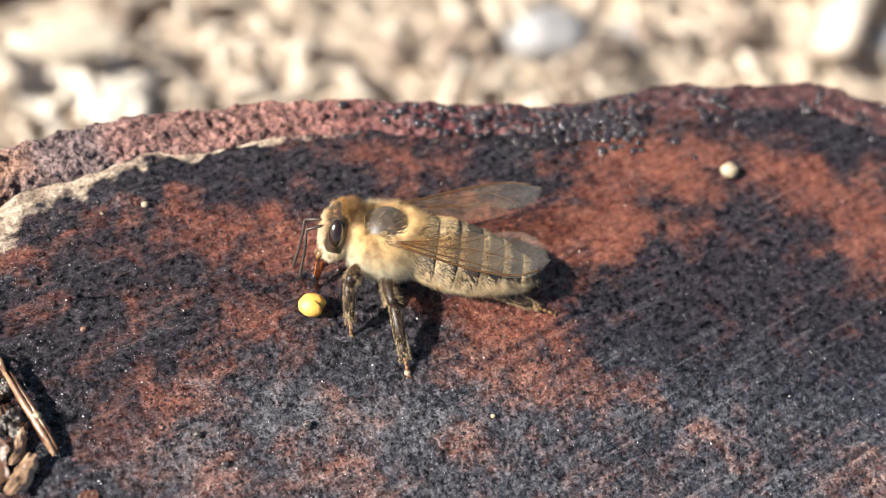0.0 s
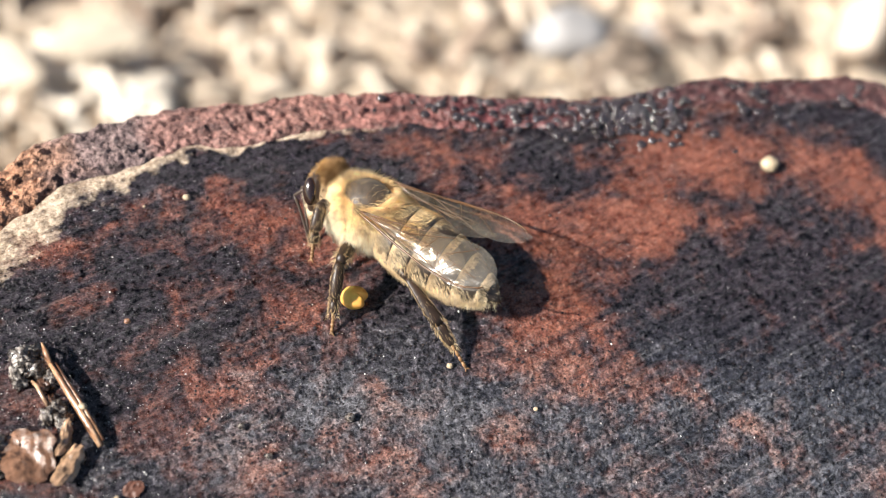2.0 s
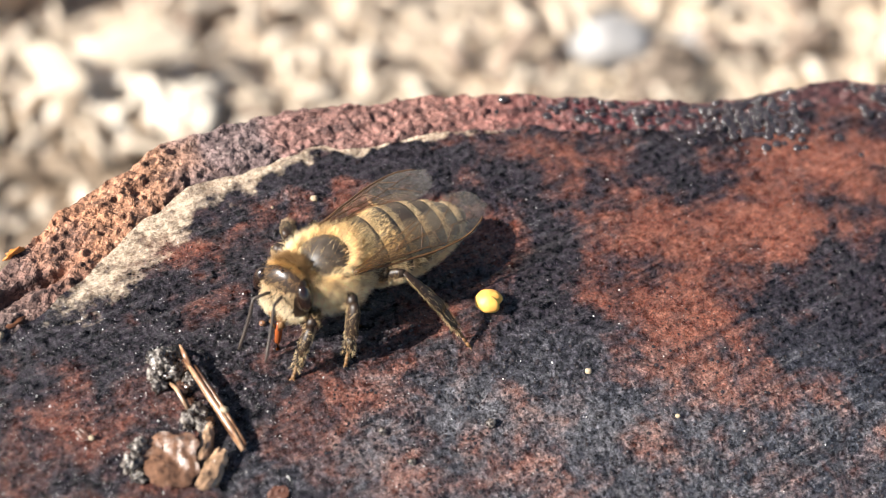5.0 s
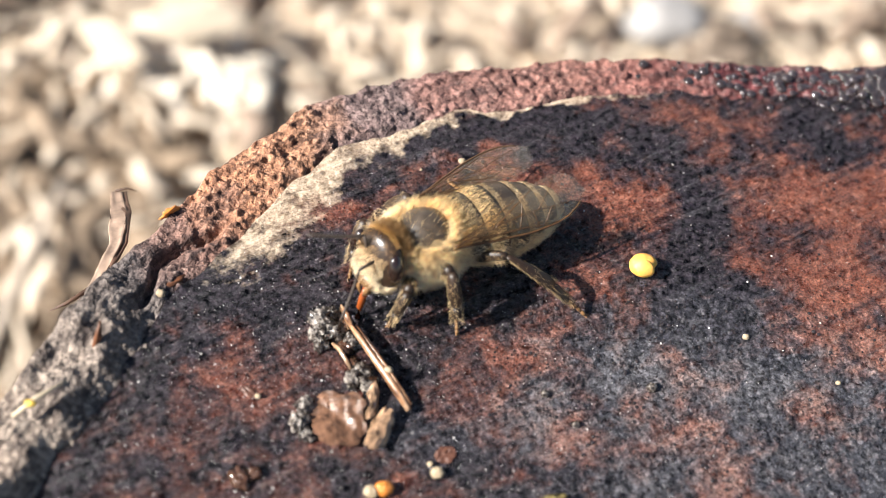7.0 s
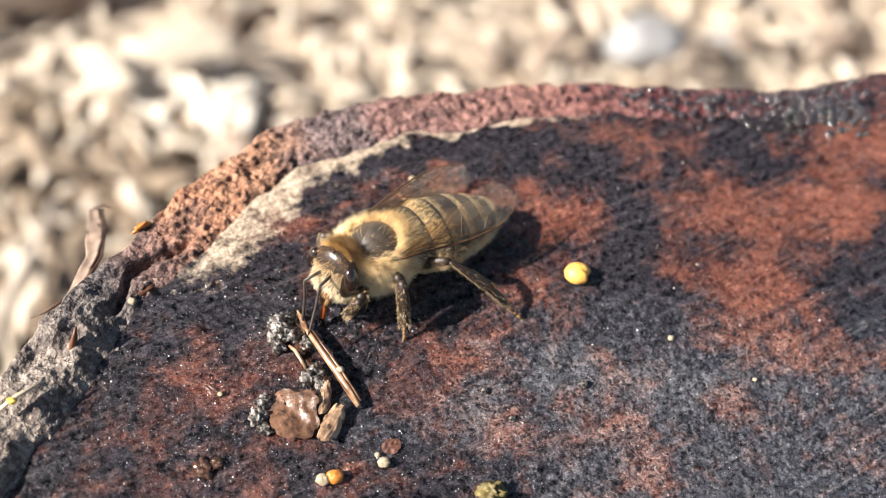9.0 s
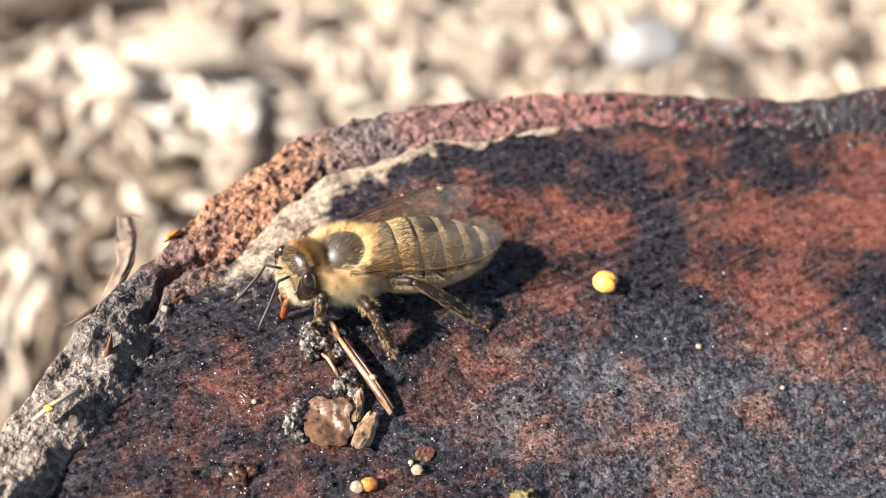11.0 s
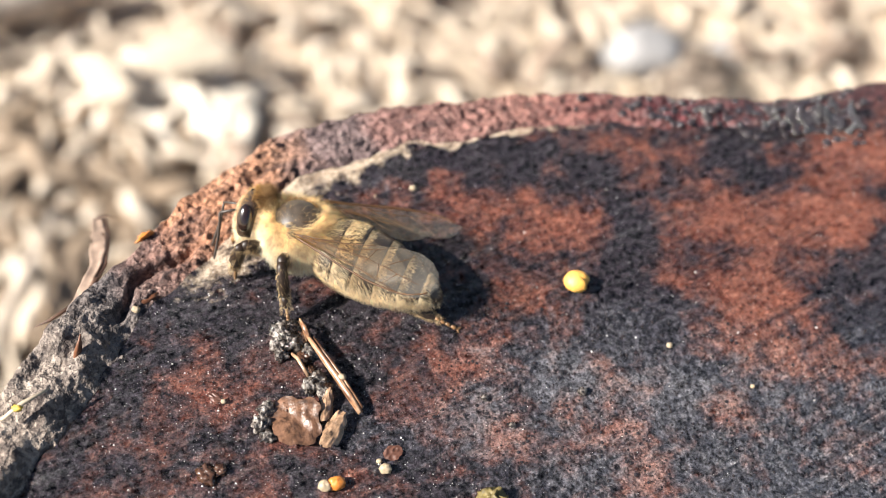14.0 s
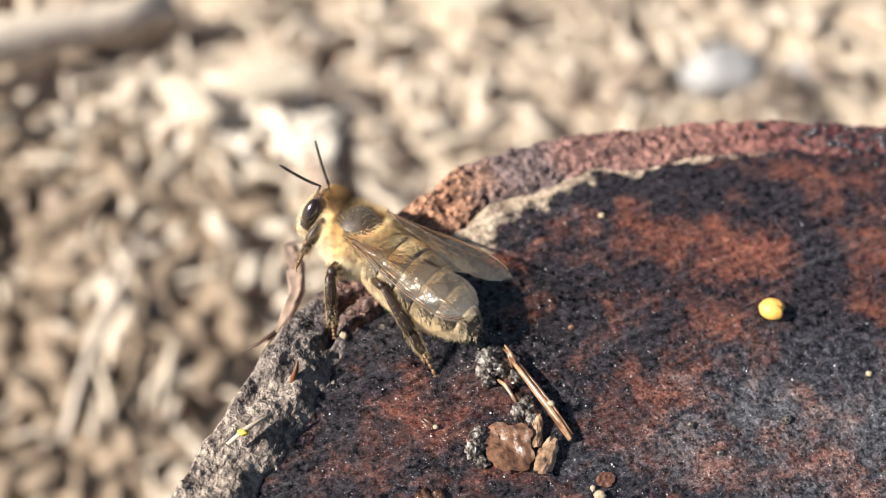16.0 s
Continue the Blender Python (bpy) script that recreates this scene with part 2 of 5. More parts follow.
    b3 = m.bump(m.math("MULTIPLY", m.math("MINIMUM", pits, 0.45), m.math("ADD", 0.3, m.math("MAXIMUM", dust, coarse))), 0.00042, 0.9, b2)
    b4 = m.bump(m.noise(8000, 4, 0.7), 0.00014, 0.9, b3)
    m.link(b4, m.p.inputs["Coat Normal"])
    return m.m


def bark_material():
    """Crumbling bark: every crumb its own shade, dark joints, a few glossy or bleached bits."""
    m = Mat("crumbly_bark")
    tint = m.attr("tint")
    mid, fine = m.noise(700, 6, 0.65), m.noise(3500, 5, 0.65)
    shade, away = m.crumbs(1900, m.warp(1300, 0.0009))
    shade2, away2 = m.crumbs(5200, m.warp(3600, 0.0004))
    k = m.mix(0.45, m.mix(0.5, shade, shade2), m.mix(0.4, mid, fine))
    dark = m.mix(1.0, tint.outputs["Color"], (0.36, 0.32, 0.32), "MULTIPLY")
    lite = m.mix(1.0, tint.outputs["Color"], (1.55, 1.52, 1.48), "MULTIPLY")
    col = m.mix(m.ramp(k, [(0.30, 0.0), (0.48, 0.45), (0.68, 1.0)]), dark, lite)
    col = m.mix(m.ramp(m.math("MULTIPLY", shade2, mid), [(0.44, 0.0), (0.56, 0.35)]), col, m.mix(0.5, lite, (0.62, 0.52, 0.44)))
    col = m.mix(m.ramp(m.noise(1.25, 7, 0.66, m.attr("ring").outputs["Vector"]), [(0.37, 0.85), (0.47, 0.0)]), col, m.mix(1.0, tint.outputs["Color"], (0.16, 0.14, 0.16), "MULTIPLY"))
    al = tint.outputs["Alpha"]
    m.set(color=col, rough=m.math("SUBTRACT", 0.90, m.math("MULTIPLY", al, 0.70)), spec=0.45, coat=m.math("MULTIPLY", al, 0.8), coat_rough=0.22)
    b1 = m.bump(mid, 0.00028, 0.9)
    b2 = m.bump(away, 0.00014, 0.8, b1)
    b3 = m.bump(m.mix(0.5, away2, fine), 0.00016, 0.9, b2)
    m.link(b3, m.p.inputs["Coat Normal"])
    return m.m


def hair_material(name, low, high, z0, z1, tips=1.25):
    """Fine fuzz: paler low on the body, deeper on top, each hair a little different."""
    m = Mat(name)
    s = m.n.new("ShaderNodeSeparateXYZ")
    m.link(m.coords(), s.inputs[0])
    g = m.n.new("ShaderNodeMapRange")
    g.inputs["From Min"].default_value, g.inputs["From Max"].default_value = z0 * MM, z1 * MM
    m.link(s.outputs[2], g.inputs[0])
    col = m.mix(g.outputs[0], low, high)
    tuft = m.ramp(m.noise(1700, 3, 0.6), [(0.32, (0.60, 0.52, 0.42)), (0.47, (0.96, 0.94, 0.91)), (0.64, (1.14, 1.13, 1.11))])
    col = m.mix(1.0, col, tuft, "MULTIPLY")
    var = m.ramp(m.island(), [(0.0, 0.86), (1.0, tips)])
    col = m.mix(1.0, col, var, "MULTIPLY")
    m.set(color=col, rough=0.6, spec=0.2)
    m.translucent(0.45, col)
    return m.m


def chitin(name, color, rough=0.32, var=0.4, scale=2500, **kw):
    return plain(name, color, rough, var, scale, 0.000012, **kw).m


def wing_material():
    """Clear thin membrane: amber near the hinge, milky towards the tip, with glints."""
    m = Mat("wing_membrane")
    a = m.noise(700, 3)
    sx = m.n.new("ShaderNodeSeparateXYZ")
    m.link(m.coords(), sx.inputs[0])
    out = m.math("DIVIDE", sx.outputs[0], 0.0089, True)
    col = m.mix(out, (0.50, 0.35, 0.18), (0.76, 0.70, 0.60))
    m.set(color=col, rough=0.3, spec=0.5)
    m.translucent(0.5, col)
    film = m.n.new("ShaderNodeBsdfGlossy")
    film.inputs["Roughness"].default_value = 0.20
    film.inputs["Color"].default_value = (1, 0.97, 0.92, 1)
    ripple = m.n.new("ShaderNodeBump")
    ripple.inputs["Distance"].default_value = 0.00012
    m.link(m.noise(800, 3, 0.5), ripple.inputs["Height"])
    m.link(ripple.outputs[0], film.inputs["Normal"])
    clear = m.n.new("ShaderNodeBsdfTransparent")
    m.link(m.mix(out, (0.93, 0.84, 0.70), (0.97, 0.95, 0.92)), clear.inputs[0])
    skin = m.out.inputs[0].links[0].from_socket
    thin = m.n.new("ShaderNodeMixShader")
    m.link(m.math("ADD", m.math("MULTIPLY", out, 0.06), m.math("MULTIPLY", a, 0.16)), thin.inputs[0])
    m.link(clear.outputs[0], thin.inputs[1])
    m.link(skin, thin.inputs[2])
    edge = m.n.new("ShaderNodeFresnel")
    edge.inputs[0].default_value = 1.45
    both = m.n.new("ShaderNodeMixShader")
    m.link(m.math("MINIMUM", m.math("MULTIPLY", edge.outputs[0], 0.4), 0.018), both.inputs[0])
    m.link(thin.outputs[0], both.inputs[1])
    m.link(film.outputs[0], both.inputs[2])
    m.link(both.outputs[0], m.out.inputs[0])
    return m.m


def resin_material(name, color, rough=0.08):
    m = Mat(name)
    a = m.noise(900, 3)
    m.set(color=m.ramp(a, [(0.3, tuple(c * 0.7 for c in color)), (0.7, color)]), rough=rough, coat=0.7, coat_rough=max(rough, 0.16), ior=1.5)
    return m.m


M_WOOD = cut_wood_material()
M_BARK = bark_material()
M_DROP = resin_material("dark_resin_drop", (0.030, 0.022, 0.022), 0.14)
M_FUZZ = hair_material("thorax_fuzz", (1.0, 0.97, 0.84), (0.99, 0.82, 0.50), 1.9, 4.7)
M_FACE = hair_material("face_fuzz", (0.93, 0.84, 0.65), (0.62, 0.38, 0.14), -0.6, 1.7)
M_CROWN = hair_material("crown_fuzz", (0.52, 0.35, 0.18), (0.36, 0.22, 0.10), 0.4, 1.8)
M_BELLY = hair_material("belly_fuzz", (0.97, 0.86, 0.64), (0.86, 0.72, 0.49), 1.2, 4.0)
M_BAND = hair_material("band_fuzz", (0.92, 0.82, 0.62), (0.80, 0.68, 0.47), 1.2, 4.0)
M_LEGHAIR = hair_material("leg_hair", (0.66, 0.52, 0.32), (0.66, 0.52, 0.32), -1.0, 1.0)
M_CHITIN = chitin("dark_brown_chitin", (0.032, 0.018, 0.010), 0.30)
M_UNDER = plain("fur_undercoat", (0.60, 0.45, 0.21), 0.8, 0.4, 6000, 0.00006).m
M_SCUTUM = chitin("bald_grey_brown_chitin", (0.075, 0.056, 0.040), 0.40)


def tergite_material():
    """Abdomen plates: tan at the front edge of each, blackish brown behind."""
    m = Mat("abdomen_plate")
    u = m.attr("along").outputs["Fac"]
    a = m.noise(3000, 5, 0.6)
    k = m.math("ADD", u, m.math("MULTIPLY", m.math("SUBTRACT", a, 0.5), 0.5))
    col = m.ramp(k, [(0.08, (0.34, 0.24, 0.13)), (0.26, (0.13, 0.088, 0.048)), (0.42, (0.045, 0.031, 0.021)), (0.95, (0.030, 0.021, 0.015))])
    m.set(color=col, rough=0.34)
    m.bump(a, 0.00002)
    return m.m


M_TERGITE = tergite_material()
M_LEG = chitin("amber_brown_leg", (0.026, 0.013, 0.006), 0.48)
M_CLAW = chitin("amber_tarsus", (0.20, 0.105, 0.042), 0.35)
M_EYE = chitin("compound_eye", (0.016, 0.007, 0.004), 0.2, 0.3, 9000, coat=1.0, coat_rough=0.09)
M_ANTENNA = chitin("antenna_chitin", (0.045, 0.032, 0.024), 0.45)
M_TONGUE = resin_material("amber_tongue", (0.30, 0.070, 0.016), 0.14)
M_WING = wing_material()
M_VEIN = chitin("wing_vein", (0.10, 0.046, 0.016), 0.4)

# ---- the stump ----
CENTRE = (12.0, 5.0)
OUTLINE = [(-180, 48.0), (-150, 47.0), (-110, 47.5), (-60, 50.0), (0, 54.0), (40, 60.0), (61, 61.5), (67.8, 59.6), (71.5, 57.0), (76.5, 55.2), (81.9, 51.6),
           (86, 50.4), (92, 50.2), (97.6, 49.9), (103.3, 50.3), (111.8, 51.1), (118.6, 52.2), (126.1, 52.6), (133, 52.0), (140.9, 50.5), (147, 49.6), (153, 48.9), (160.8, 48.7), (180, 48.0)]
_oa, _or = np.array([a for a, r in OUTLINE]), np.array([r for a, r in OUTLINE])


def outline(deg):
    d = np.asarray(deg, float)
    r = sum(np.interp((d + o + 180) % 360 - 180, _oa, _or) for o in (-2.4, -1.2, 0, 1.2, 2.4)) / 5
    return r + 0.6 * (fbm(d * 0.30 + 40, d * 0 + 3.1, 5, 3) - 0.5) + 0.30 * (vnoise(d * 0.9 + 90, d * 0 + 1.7, 8) - 0.5)


def bark_width(deg):
    d = np.asarray(deg, float)
    w = np.interp(d, [-180, 60, 80, 96, 112, 128, 140, 150, 165, 180], [4.0, 3.2, 3.0, 3.2, 4.2, 4.6, 4.4, 4.6, 4.4, 4.0])
    return w + 0.7 * (vnoise(d * 0.35 + 11, d * 0 + 5, 3) - 0.5)


def relief(x, y):
    """Height of the sawn face in millimetres."""
    h = 0.45 * (fbm(x * 0.09, y * 0.09, 21, 3) - 0.5)
    u, w = x * 0.78 + y * 0.62, -x * 0.62 + y * 0.78
    saw = vnoise(u * 0.12, w * 1.5, 31) - 0.5
    coarse = vnoise(u * 0.07, w * 0.42, 33) - 0.5
    wet = 0.35 + 0.65 * smooth(0.35, 0.65, fbm(x * 0.22, y * 0.22, 36, 2))
    h = h + (0.34 * coarse + 0.22 * (vnoise(u * 0.2, w * 2.6, 34) - 0.5)) * (0.45 + 0.55 * smooth(2, 18, x)) + wet * 0.065 * (1 + 1.6 * smooth(38, 30, y) * smooth(-8, 2, x)) * (0.45 - worley(x * 1.9, y * 1.9, 37)) + wet * 0.05 * (1 + 1.2 * smooth(38, 30, y) * smooth(-8, 2, x)) * (0.45 - worley(x * 3.9 + 7, y * 3.9, 38))
    h = h + 0.10 * saw + 0.16 * (fbm(x * 1.1, y * 1.1, 41, 3) - 0.5) + 0.07 * (vnoise(x * 4.5, y * 4.5, 51) - 0.5)
    for px, py, r, d in ((0.4, 30.7, 0.9, -0.45), (-0.3, 31.3, 1.0, 0.22), (8.3, 24.5, 1.2, -0.2), (22.0, 30.0, 1.6, -0.25), (14, 28, 1.0, -0.2), (-20, 24, 0.9, 0.35)):
        h = h + d * np.exp(-((x - px) ** 2 + (y - py) ** 2) / (r * r))
    return h


def bark_relief(x, y, deg, k):
    """Extra height on the bark ring; k runs from 0 inside to 1 outside."""
    left = smooth(141, 150, deg) * (deg < 179)
    crumb = np.interp(deg, [-180, 60, 84, 98, 108, 138, 150, 165, 180], [0.5, 0.35, 0.45, 0.6, 0.9, 0.9, 0.62, 0.62, 0.5])
    n = fbm(x * 0.95, y * 0.95, 61, 4) - 0.5
    c = vnoise(x * 2.3, y * 2.3, 71) - 0.5
    f = fbm(x * 4.2, y * 4.2, 72, 3) - 0.5
    chunk = 0.45 - worley(x * 0.95 + 1.2 * n, y * 0.95 + 1.2 * c, 73)
    small = 0.45 - worley(x * 2.3, y * 2.3, 74)
    layer = vnoise(deg * 0.28 + 3 * n, k * 6.5 + 1.5 * c, 75) - 0.5
    h = crumb * (0.52 * n + 0.42 * layer + 0.22 * chunk + 0.15 * small + 0.10 * c + 0.34 * f)
    h = np.where(h < -0.10, -0.10 + (h + 0.10) * 0.5, h)
    h = h + left * 1.25 * smooth(0.02, 0.35, k) * (0.6 + 0.8 * vnoise(x * 0.5, y * 0.5, 77))
    h = h - 0.35 * np.exp(-(k / 0.10) ** 2) * crumb
    crack = np.exp(-((k - 0.42 - 0.12 * np.sin(deg * 0.9)) / 0.07) ** 2) * smooth(136, 139, deg) * (1 - smooth(144.5, 147, deg))
    h = h - 0.9 * crack
    return h - 1.4 * smooth(0.86, 1.0, k) ** 2


# patches on the sawn face: x, y, half sizes (mm), strength
RUST = [(-1.2, 43.5, 4.6, 1.8, .40), (0.9, 40.1, 2.6, 2.5, .35), (4.0, 48.6, 2.4, 1.7, .45), (11.6, 44.1, 4.2, 3.2, .75), (13.1, 36.7, 3.2, 1.8, .75), (9.3, 38.3, 2.3, 1.8, .45),
        (19.2, 44.9, 2.4, 3.0, .60), (20.1, 51.3, 2.3, 2.1, .45), (-6.0, 30.6, 2.4, 1.6, .45), (-1.1, 35.2, 2.3, 1.1, .30), (9.4, 29.0, 1.7, 1.6, .55), (3.4, 28.0, 3.4, 1.6, .28),
        (5.0, 24.5, 1.5, 2.1, .40), (-4.9, 26.5, 2.8, 1.5, .25), (-21.8, 27.8, 5.0, 3.0, .34), (-9.2, 28.1, 2.0, 0.8, .25), (12.1, 33.0, 2.4, 1.7, .40), (-8.0, 43.5, 2.6, 1.2, .30)]
RUST_FAR = [(24.0, 50.9, 3.0, 1.8, .60), (21.4, 45.7, 3.9, 2.3, .50), (34.5, 50.0, 2.9, 2.6, .65), (37.7, 45.8, 2.1, 2.7, .50), (31.7, 52.4, 1.7, 1.9, .40), (3.2, 26.9, 2.9, 1.3, .25),
            (19.3, 32.7, 2.1, 1.4, .35), (18.2, 28.2, 3.0, 1.6, .25), (33.1, 29.5, 1.6, 2.0, .35), (4.0, 30.7, 2.2, 1.1, .25), (26.5, 37.4, 2.2, 1.2, .15), (26.2, 49.3, 2.4, 2.2, .35),
            (15.5, 32.9, 2.0, 1.9, .30), (-3.2, 40.8, 4.1, 3.0, .15), (8.7, 50.1, 1.8, 1.2, .35), (-16.5, 39.5, 2.4, 1.2, .20), (24.0, 30.0, 2.4, 1.6, .25)]
# blackened patches; the wide one at (26.1, 42.4) has some shade painted in
DARK = [(5.2, 42.6, 2.0, 2.0, .45), (-5.4, 47.2, 3.3, 2.0, .40), (8.4, 46.2, 1.8, 1.8, .25), (12.7, 49.4, 2.5, 2.1, .40), (11.3, 41.0, 1.1, 0.9, .35), (3.4, 38.0, 2.6, 1.9, .30),
        (-20.2, 32.7, 6.3, 2.0, .30), (-26.4, 28.2, 2.8, 2.0, .40), (5.7, 35.0, 4.0, 2.1, .25), (1.9, 46.4, 2.0, 2.0, .30), (24.0, 47.5, 2.4, 0.9, .40), (26.1, 42.4, 6.6, 2.0, .34),
        (30.3, 36.5, 5.6, 2.9, .22), (21.4, 36.5, 4.3, 2.5, .25), (7.3, 29.0, 1.2, 2.1, .45), (37.1, 55.3, 4.0, 1.9, .40), (30.2, 46.9, 2.4, 1.9, .30), (27.2, 32.8, 3.2, 1.2, .15), (-13.0, 46.0, 2.4, 1.2, .25)]
DUSTY = [(-0.2, 30.3, 1.4, 1.4, .50), (-4.8, 28.5, 1.0, 0.8, .45), (-6.6, 27.2, 1.6, 1.5, .40), (4.3, 35.5, 1.4, 0.9, .25), (-11.7, 25.7, 1.9, 1.4, .30), (-11.7, 43.5, 0.9, 0.5, .60),
         (4.7, 30.4, 3.9, 1.1, .30), (-5.2, 31.4, 1.9, 0.9, .30), (-6.1, 26.6, 3.3, 1.3, .25)]


def zones(x, y):
    """Where the sawn face is rust red, pale sapwood, or dusty."""
    deg = np.degrees(np.arctan2(y - CENTRE[1], x - CENTRE[0]))
    r = np.hypot(x - CENTRE[0], y - CENTRE[1])
    # patches have wandering edges
    wx, wy = x + 2.4 * (fbm(x * 0.55, y * 0.55, 101, 4) - 0.5), y + 2.4 * (fbm(x * 0.55 + 50, y * 0.55, 102, 4) - 0.5)

    def spots(rows):
        return sum(k * np.exp(-0.72 * (((wx - a) / p) ** 2 + ((wy - b) / q) ** 2)) for a, b, p, q, k in rows)
    rust = 0.25 - 0.07 * smooth(37, 29, y) * smooth(-8, 0, x) + 0.80 * (spots(RUST) + spots(RUST_FAR)) - 0.95 * spots(DARK)
    gap = outline(deg) - bark_width(deg) - r
    width = np.interp(deg, [96, 104, 114, 122, 130, 142, 149, 156], [0.0, 0.08, 0.2, 0.75, 2.0, 1.8, 0.5, 0.0])
    ragged = gap + 1.8 * (fbm(x * 0.8, y * 0.8, 97, 3) - 0.5)
    pale = np.where(width > 0.05, 1.0 - smooth(0.10, 2.3, ragged / np.maximum(width, 0.05)), 0.0) * np.interp(deg, [96, 108, 136, 143], [0.0, 1, 1, 0.0])
    dust = np.clip(0.54 * smooth(39, 30, y) * (0.12 + 0.88 * smooth(-9, 2, x)) * (x > -40) + spots(DUSTY), 0, 1)
    return np.clip(rust, 0, 1), np.clip(pale, 0, 1), dust


def grid_faces(rows, cols, wrap=True):
    i = np.arange(rows - 1)[:, None] * cols
    j = np.arange(cols if wrap else cols - 1)[None, :]
    k = (j + 1) % cols
    return np.stack([i + j, i + k, i + cols + k, i + cols + j], -1).reshape(-1, 4).tolist()


def stump():
    # angles: fine where the face is seen, coarse behind the camera
    ang = np.concatenate([np.linspace(24, 172, 1000, endpoint=False), np.linspace(172, 384, 150, endpoint=False)])
    deg = (ang + 180) % 360 - 180
    ca, sa = np.cos(np.radians(deg))[None], np.sin(np.radians(deg))[None]
    R, B = outline(deg)[None], bark_width(deg)[None]
    root = thing("tree_stump", pose(0, 0, 0), "sawn tree stump with a resin-blackened, rust-stained wet top", "tree stump")
    # sawn face
    s = np.concatenate([np.linspace(0.0, 0.30, 14, endpoint=False), np.linspace(0.30, 1.0, 330)])[:, None]
    rad = s * (R - B + 0.15)
    x, y = CENTRE[0] + rad * ca, CENTRE[1] + rad * sa
    z = relief(x, y)
    me = bpy.data.meshes.new("sawn_face")
    me.from_pydata((np.stack([x, y, z], -1).reshape(-1, 3) * MM).tolist(), [], grid_faces(len(s), len(deg)))
    a, b, c = zones(x, y)
    col = me.attributes.new("zones", "FLOAT_COLOR", "POINT")
    col.data.foreach_set("color", np.stack([a, b, c, smooth(4, 20, x) * smooth(42, 28, y)], -1).reshape(-1).astype(np.float32))
    me.polygons.foreach_set("use_smooth", [True] * len(me.polygons))
    part("sawn_face", me, M_WOOD, root, "wet black and rust-red sawn face")
    # bark ring and side
    k = np.linspace(-0.04, 1.0, 84)[:, None]
    rad = (R - B) + k * B
    x, y = CENTRE[0] + rad * ca, CENTRE[1] + rad * sa
    z = relief(x, y) + bark_relief(x, y, np.broadcast_to(deg[None], x.shape), np.broadcast_to(k, x.shape))
    drop = np.concatenate([[0.8, 2.0, 4.0, 7.0], np.linspace(12, 196, 26)])[:, None]
    n2 = fbm(np.broadcast_to(deg[None] * 0.5, (len(drop), len(deg))), np.broadcast_to(drop * 0.05, (len(drop), len(deg))), 83, 4) - 0.5
    rr = R + 0.25 * np.sqrt(drop) + 2.6 * n2 * smooth(0, 6, drop) + 8 * smooth(120, 200, drop)
    x2, y2 = CENTRE[0] + rr * ca, CENTRE[1] + rr * sa
    z2 = z[-1:] * smooth(6, 0, drop) - drop
    xx, yy, zz = np.concatenate([x, x2]), np.concatenate([y, y2]), np.concatenate([z, z2])
    me = bpy.data.meshes.new("bark")
    me.from_pydata((np.stack([xx, yy, zz], -1).reshape(-1, 3) * MM).tolist(), [], grid_faces(len(xx), len(deg)))
    # tints of the bark round the ring: hue and gloss
    za = [-180, 58, 74, 84, 94, 100, 108, 118, 121, 126, 129, 136, 139, 144, 149, 154, 168, 180]
    zc = [(.10, .07, .06, 0), (.075, .030, .026, .7), (.070, .024, .022, .7), (.060, .024, .022, .8), (.10, .024, .026, .6), (.17, .064, .054, .3), (.21, .100, .080, .1), (.21, .112, .095, .1),
          (.150, .105, .100, .1), (.140, .095, .090, .1), (.31, .165, .100, .0), (.33, .160, .090, .0), (.17, .095, .075, .1), (.090, .076, .074, .1), (.155, .130, .114, 0), (.25, .206, .170, 0), (.24, .192, .154, 0), (.10, .07, .06, 0)]
    dd = np.broadcast_to(deg[None], xx.shape) + 7 * (fbm(xx * 0.35, yy * 0.35, 91, 3) - 0.5)
    tint = np.stack([np.interp(dd, za, [q[i] for q in zc]) for i in range(4)], -1)
    col = me.attributes.new("tint", "FLOAT_COLOR", "POINT")
    col.data.foreach_set("color", tint.reshape(-1).astype(np.float32))
    ring = me.attributes.new("ring", "FLOAT_VECTOR", "POINT")
    arc = np.broadcast_to(np.radians(ang)[None] * 18.0, xx.shape)
    ring.data.foreach_set("vector", np.stack([arc, np.hypot(xx - CENTRE[0], yy - CENTRE[1]), zz], -1).reshape(-1).astype(np.float32))
    me.polygons.foreach_set("use_smooth", [True] * len(me.polygons))
    part("bark", me, M_BARK, root, "rough crumbling reddish-brown and grey bark ring")


stump()


def top(x, y):
    return float(relief(np.array([x]), np.array([y]))[0])


# ---- ground and litter far below ----
GROUND = -0.19


def ground():
    m = Mat("dry_litter_soil")
    a, b = m.noise(14, 6, 0.6), m.noise(70, 5, 0.6)
    c = m.ramp(m.mix(0.5, a, b), [(0.34, (0.27, 0.205, 0.15)), (0.44, (0.42, 0.325, 0.24)), (0.55, (0.56, 0.45, 0.33)), (0.70, (0.72, 0.60, 0.46))])
    m.set(color=c, rough=0.9)
    m.bump(b, 0.01, 0.8)
    me = bpy.data.meshes.new("ground")
    n = 60
    g = np.linspace(-1, 1, n)
    g = np.sign(g) * np.abs(g) ** 5 * 900 + g * 0.6
    x, y = np.meshgrid(g, g)
    z = GROUND + 0.006 * (fbm(x * 9, y * 9, 3, 3) - 0.5)
    me.from_pydata(np.stack([x, y, z], -1).reshape(-1, 3).tolist(), [], grid_faces(n, n, False))
    ob = part("ground", me, m.m)
    tagged(ob, "dry pale litter-covered soil in bright sun", "ground", kind="structure")


ground()


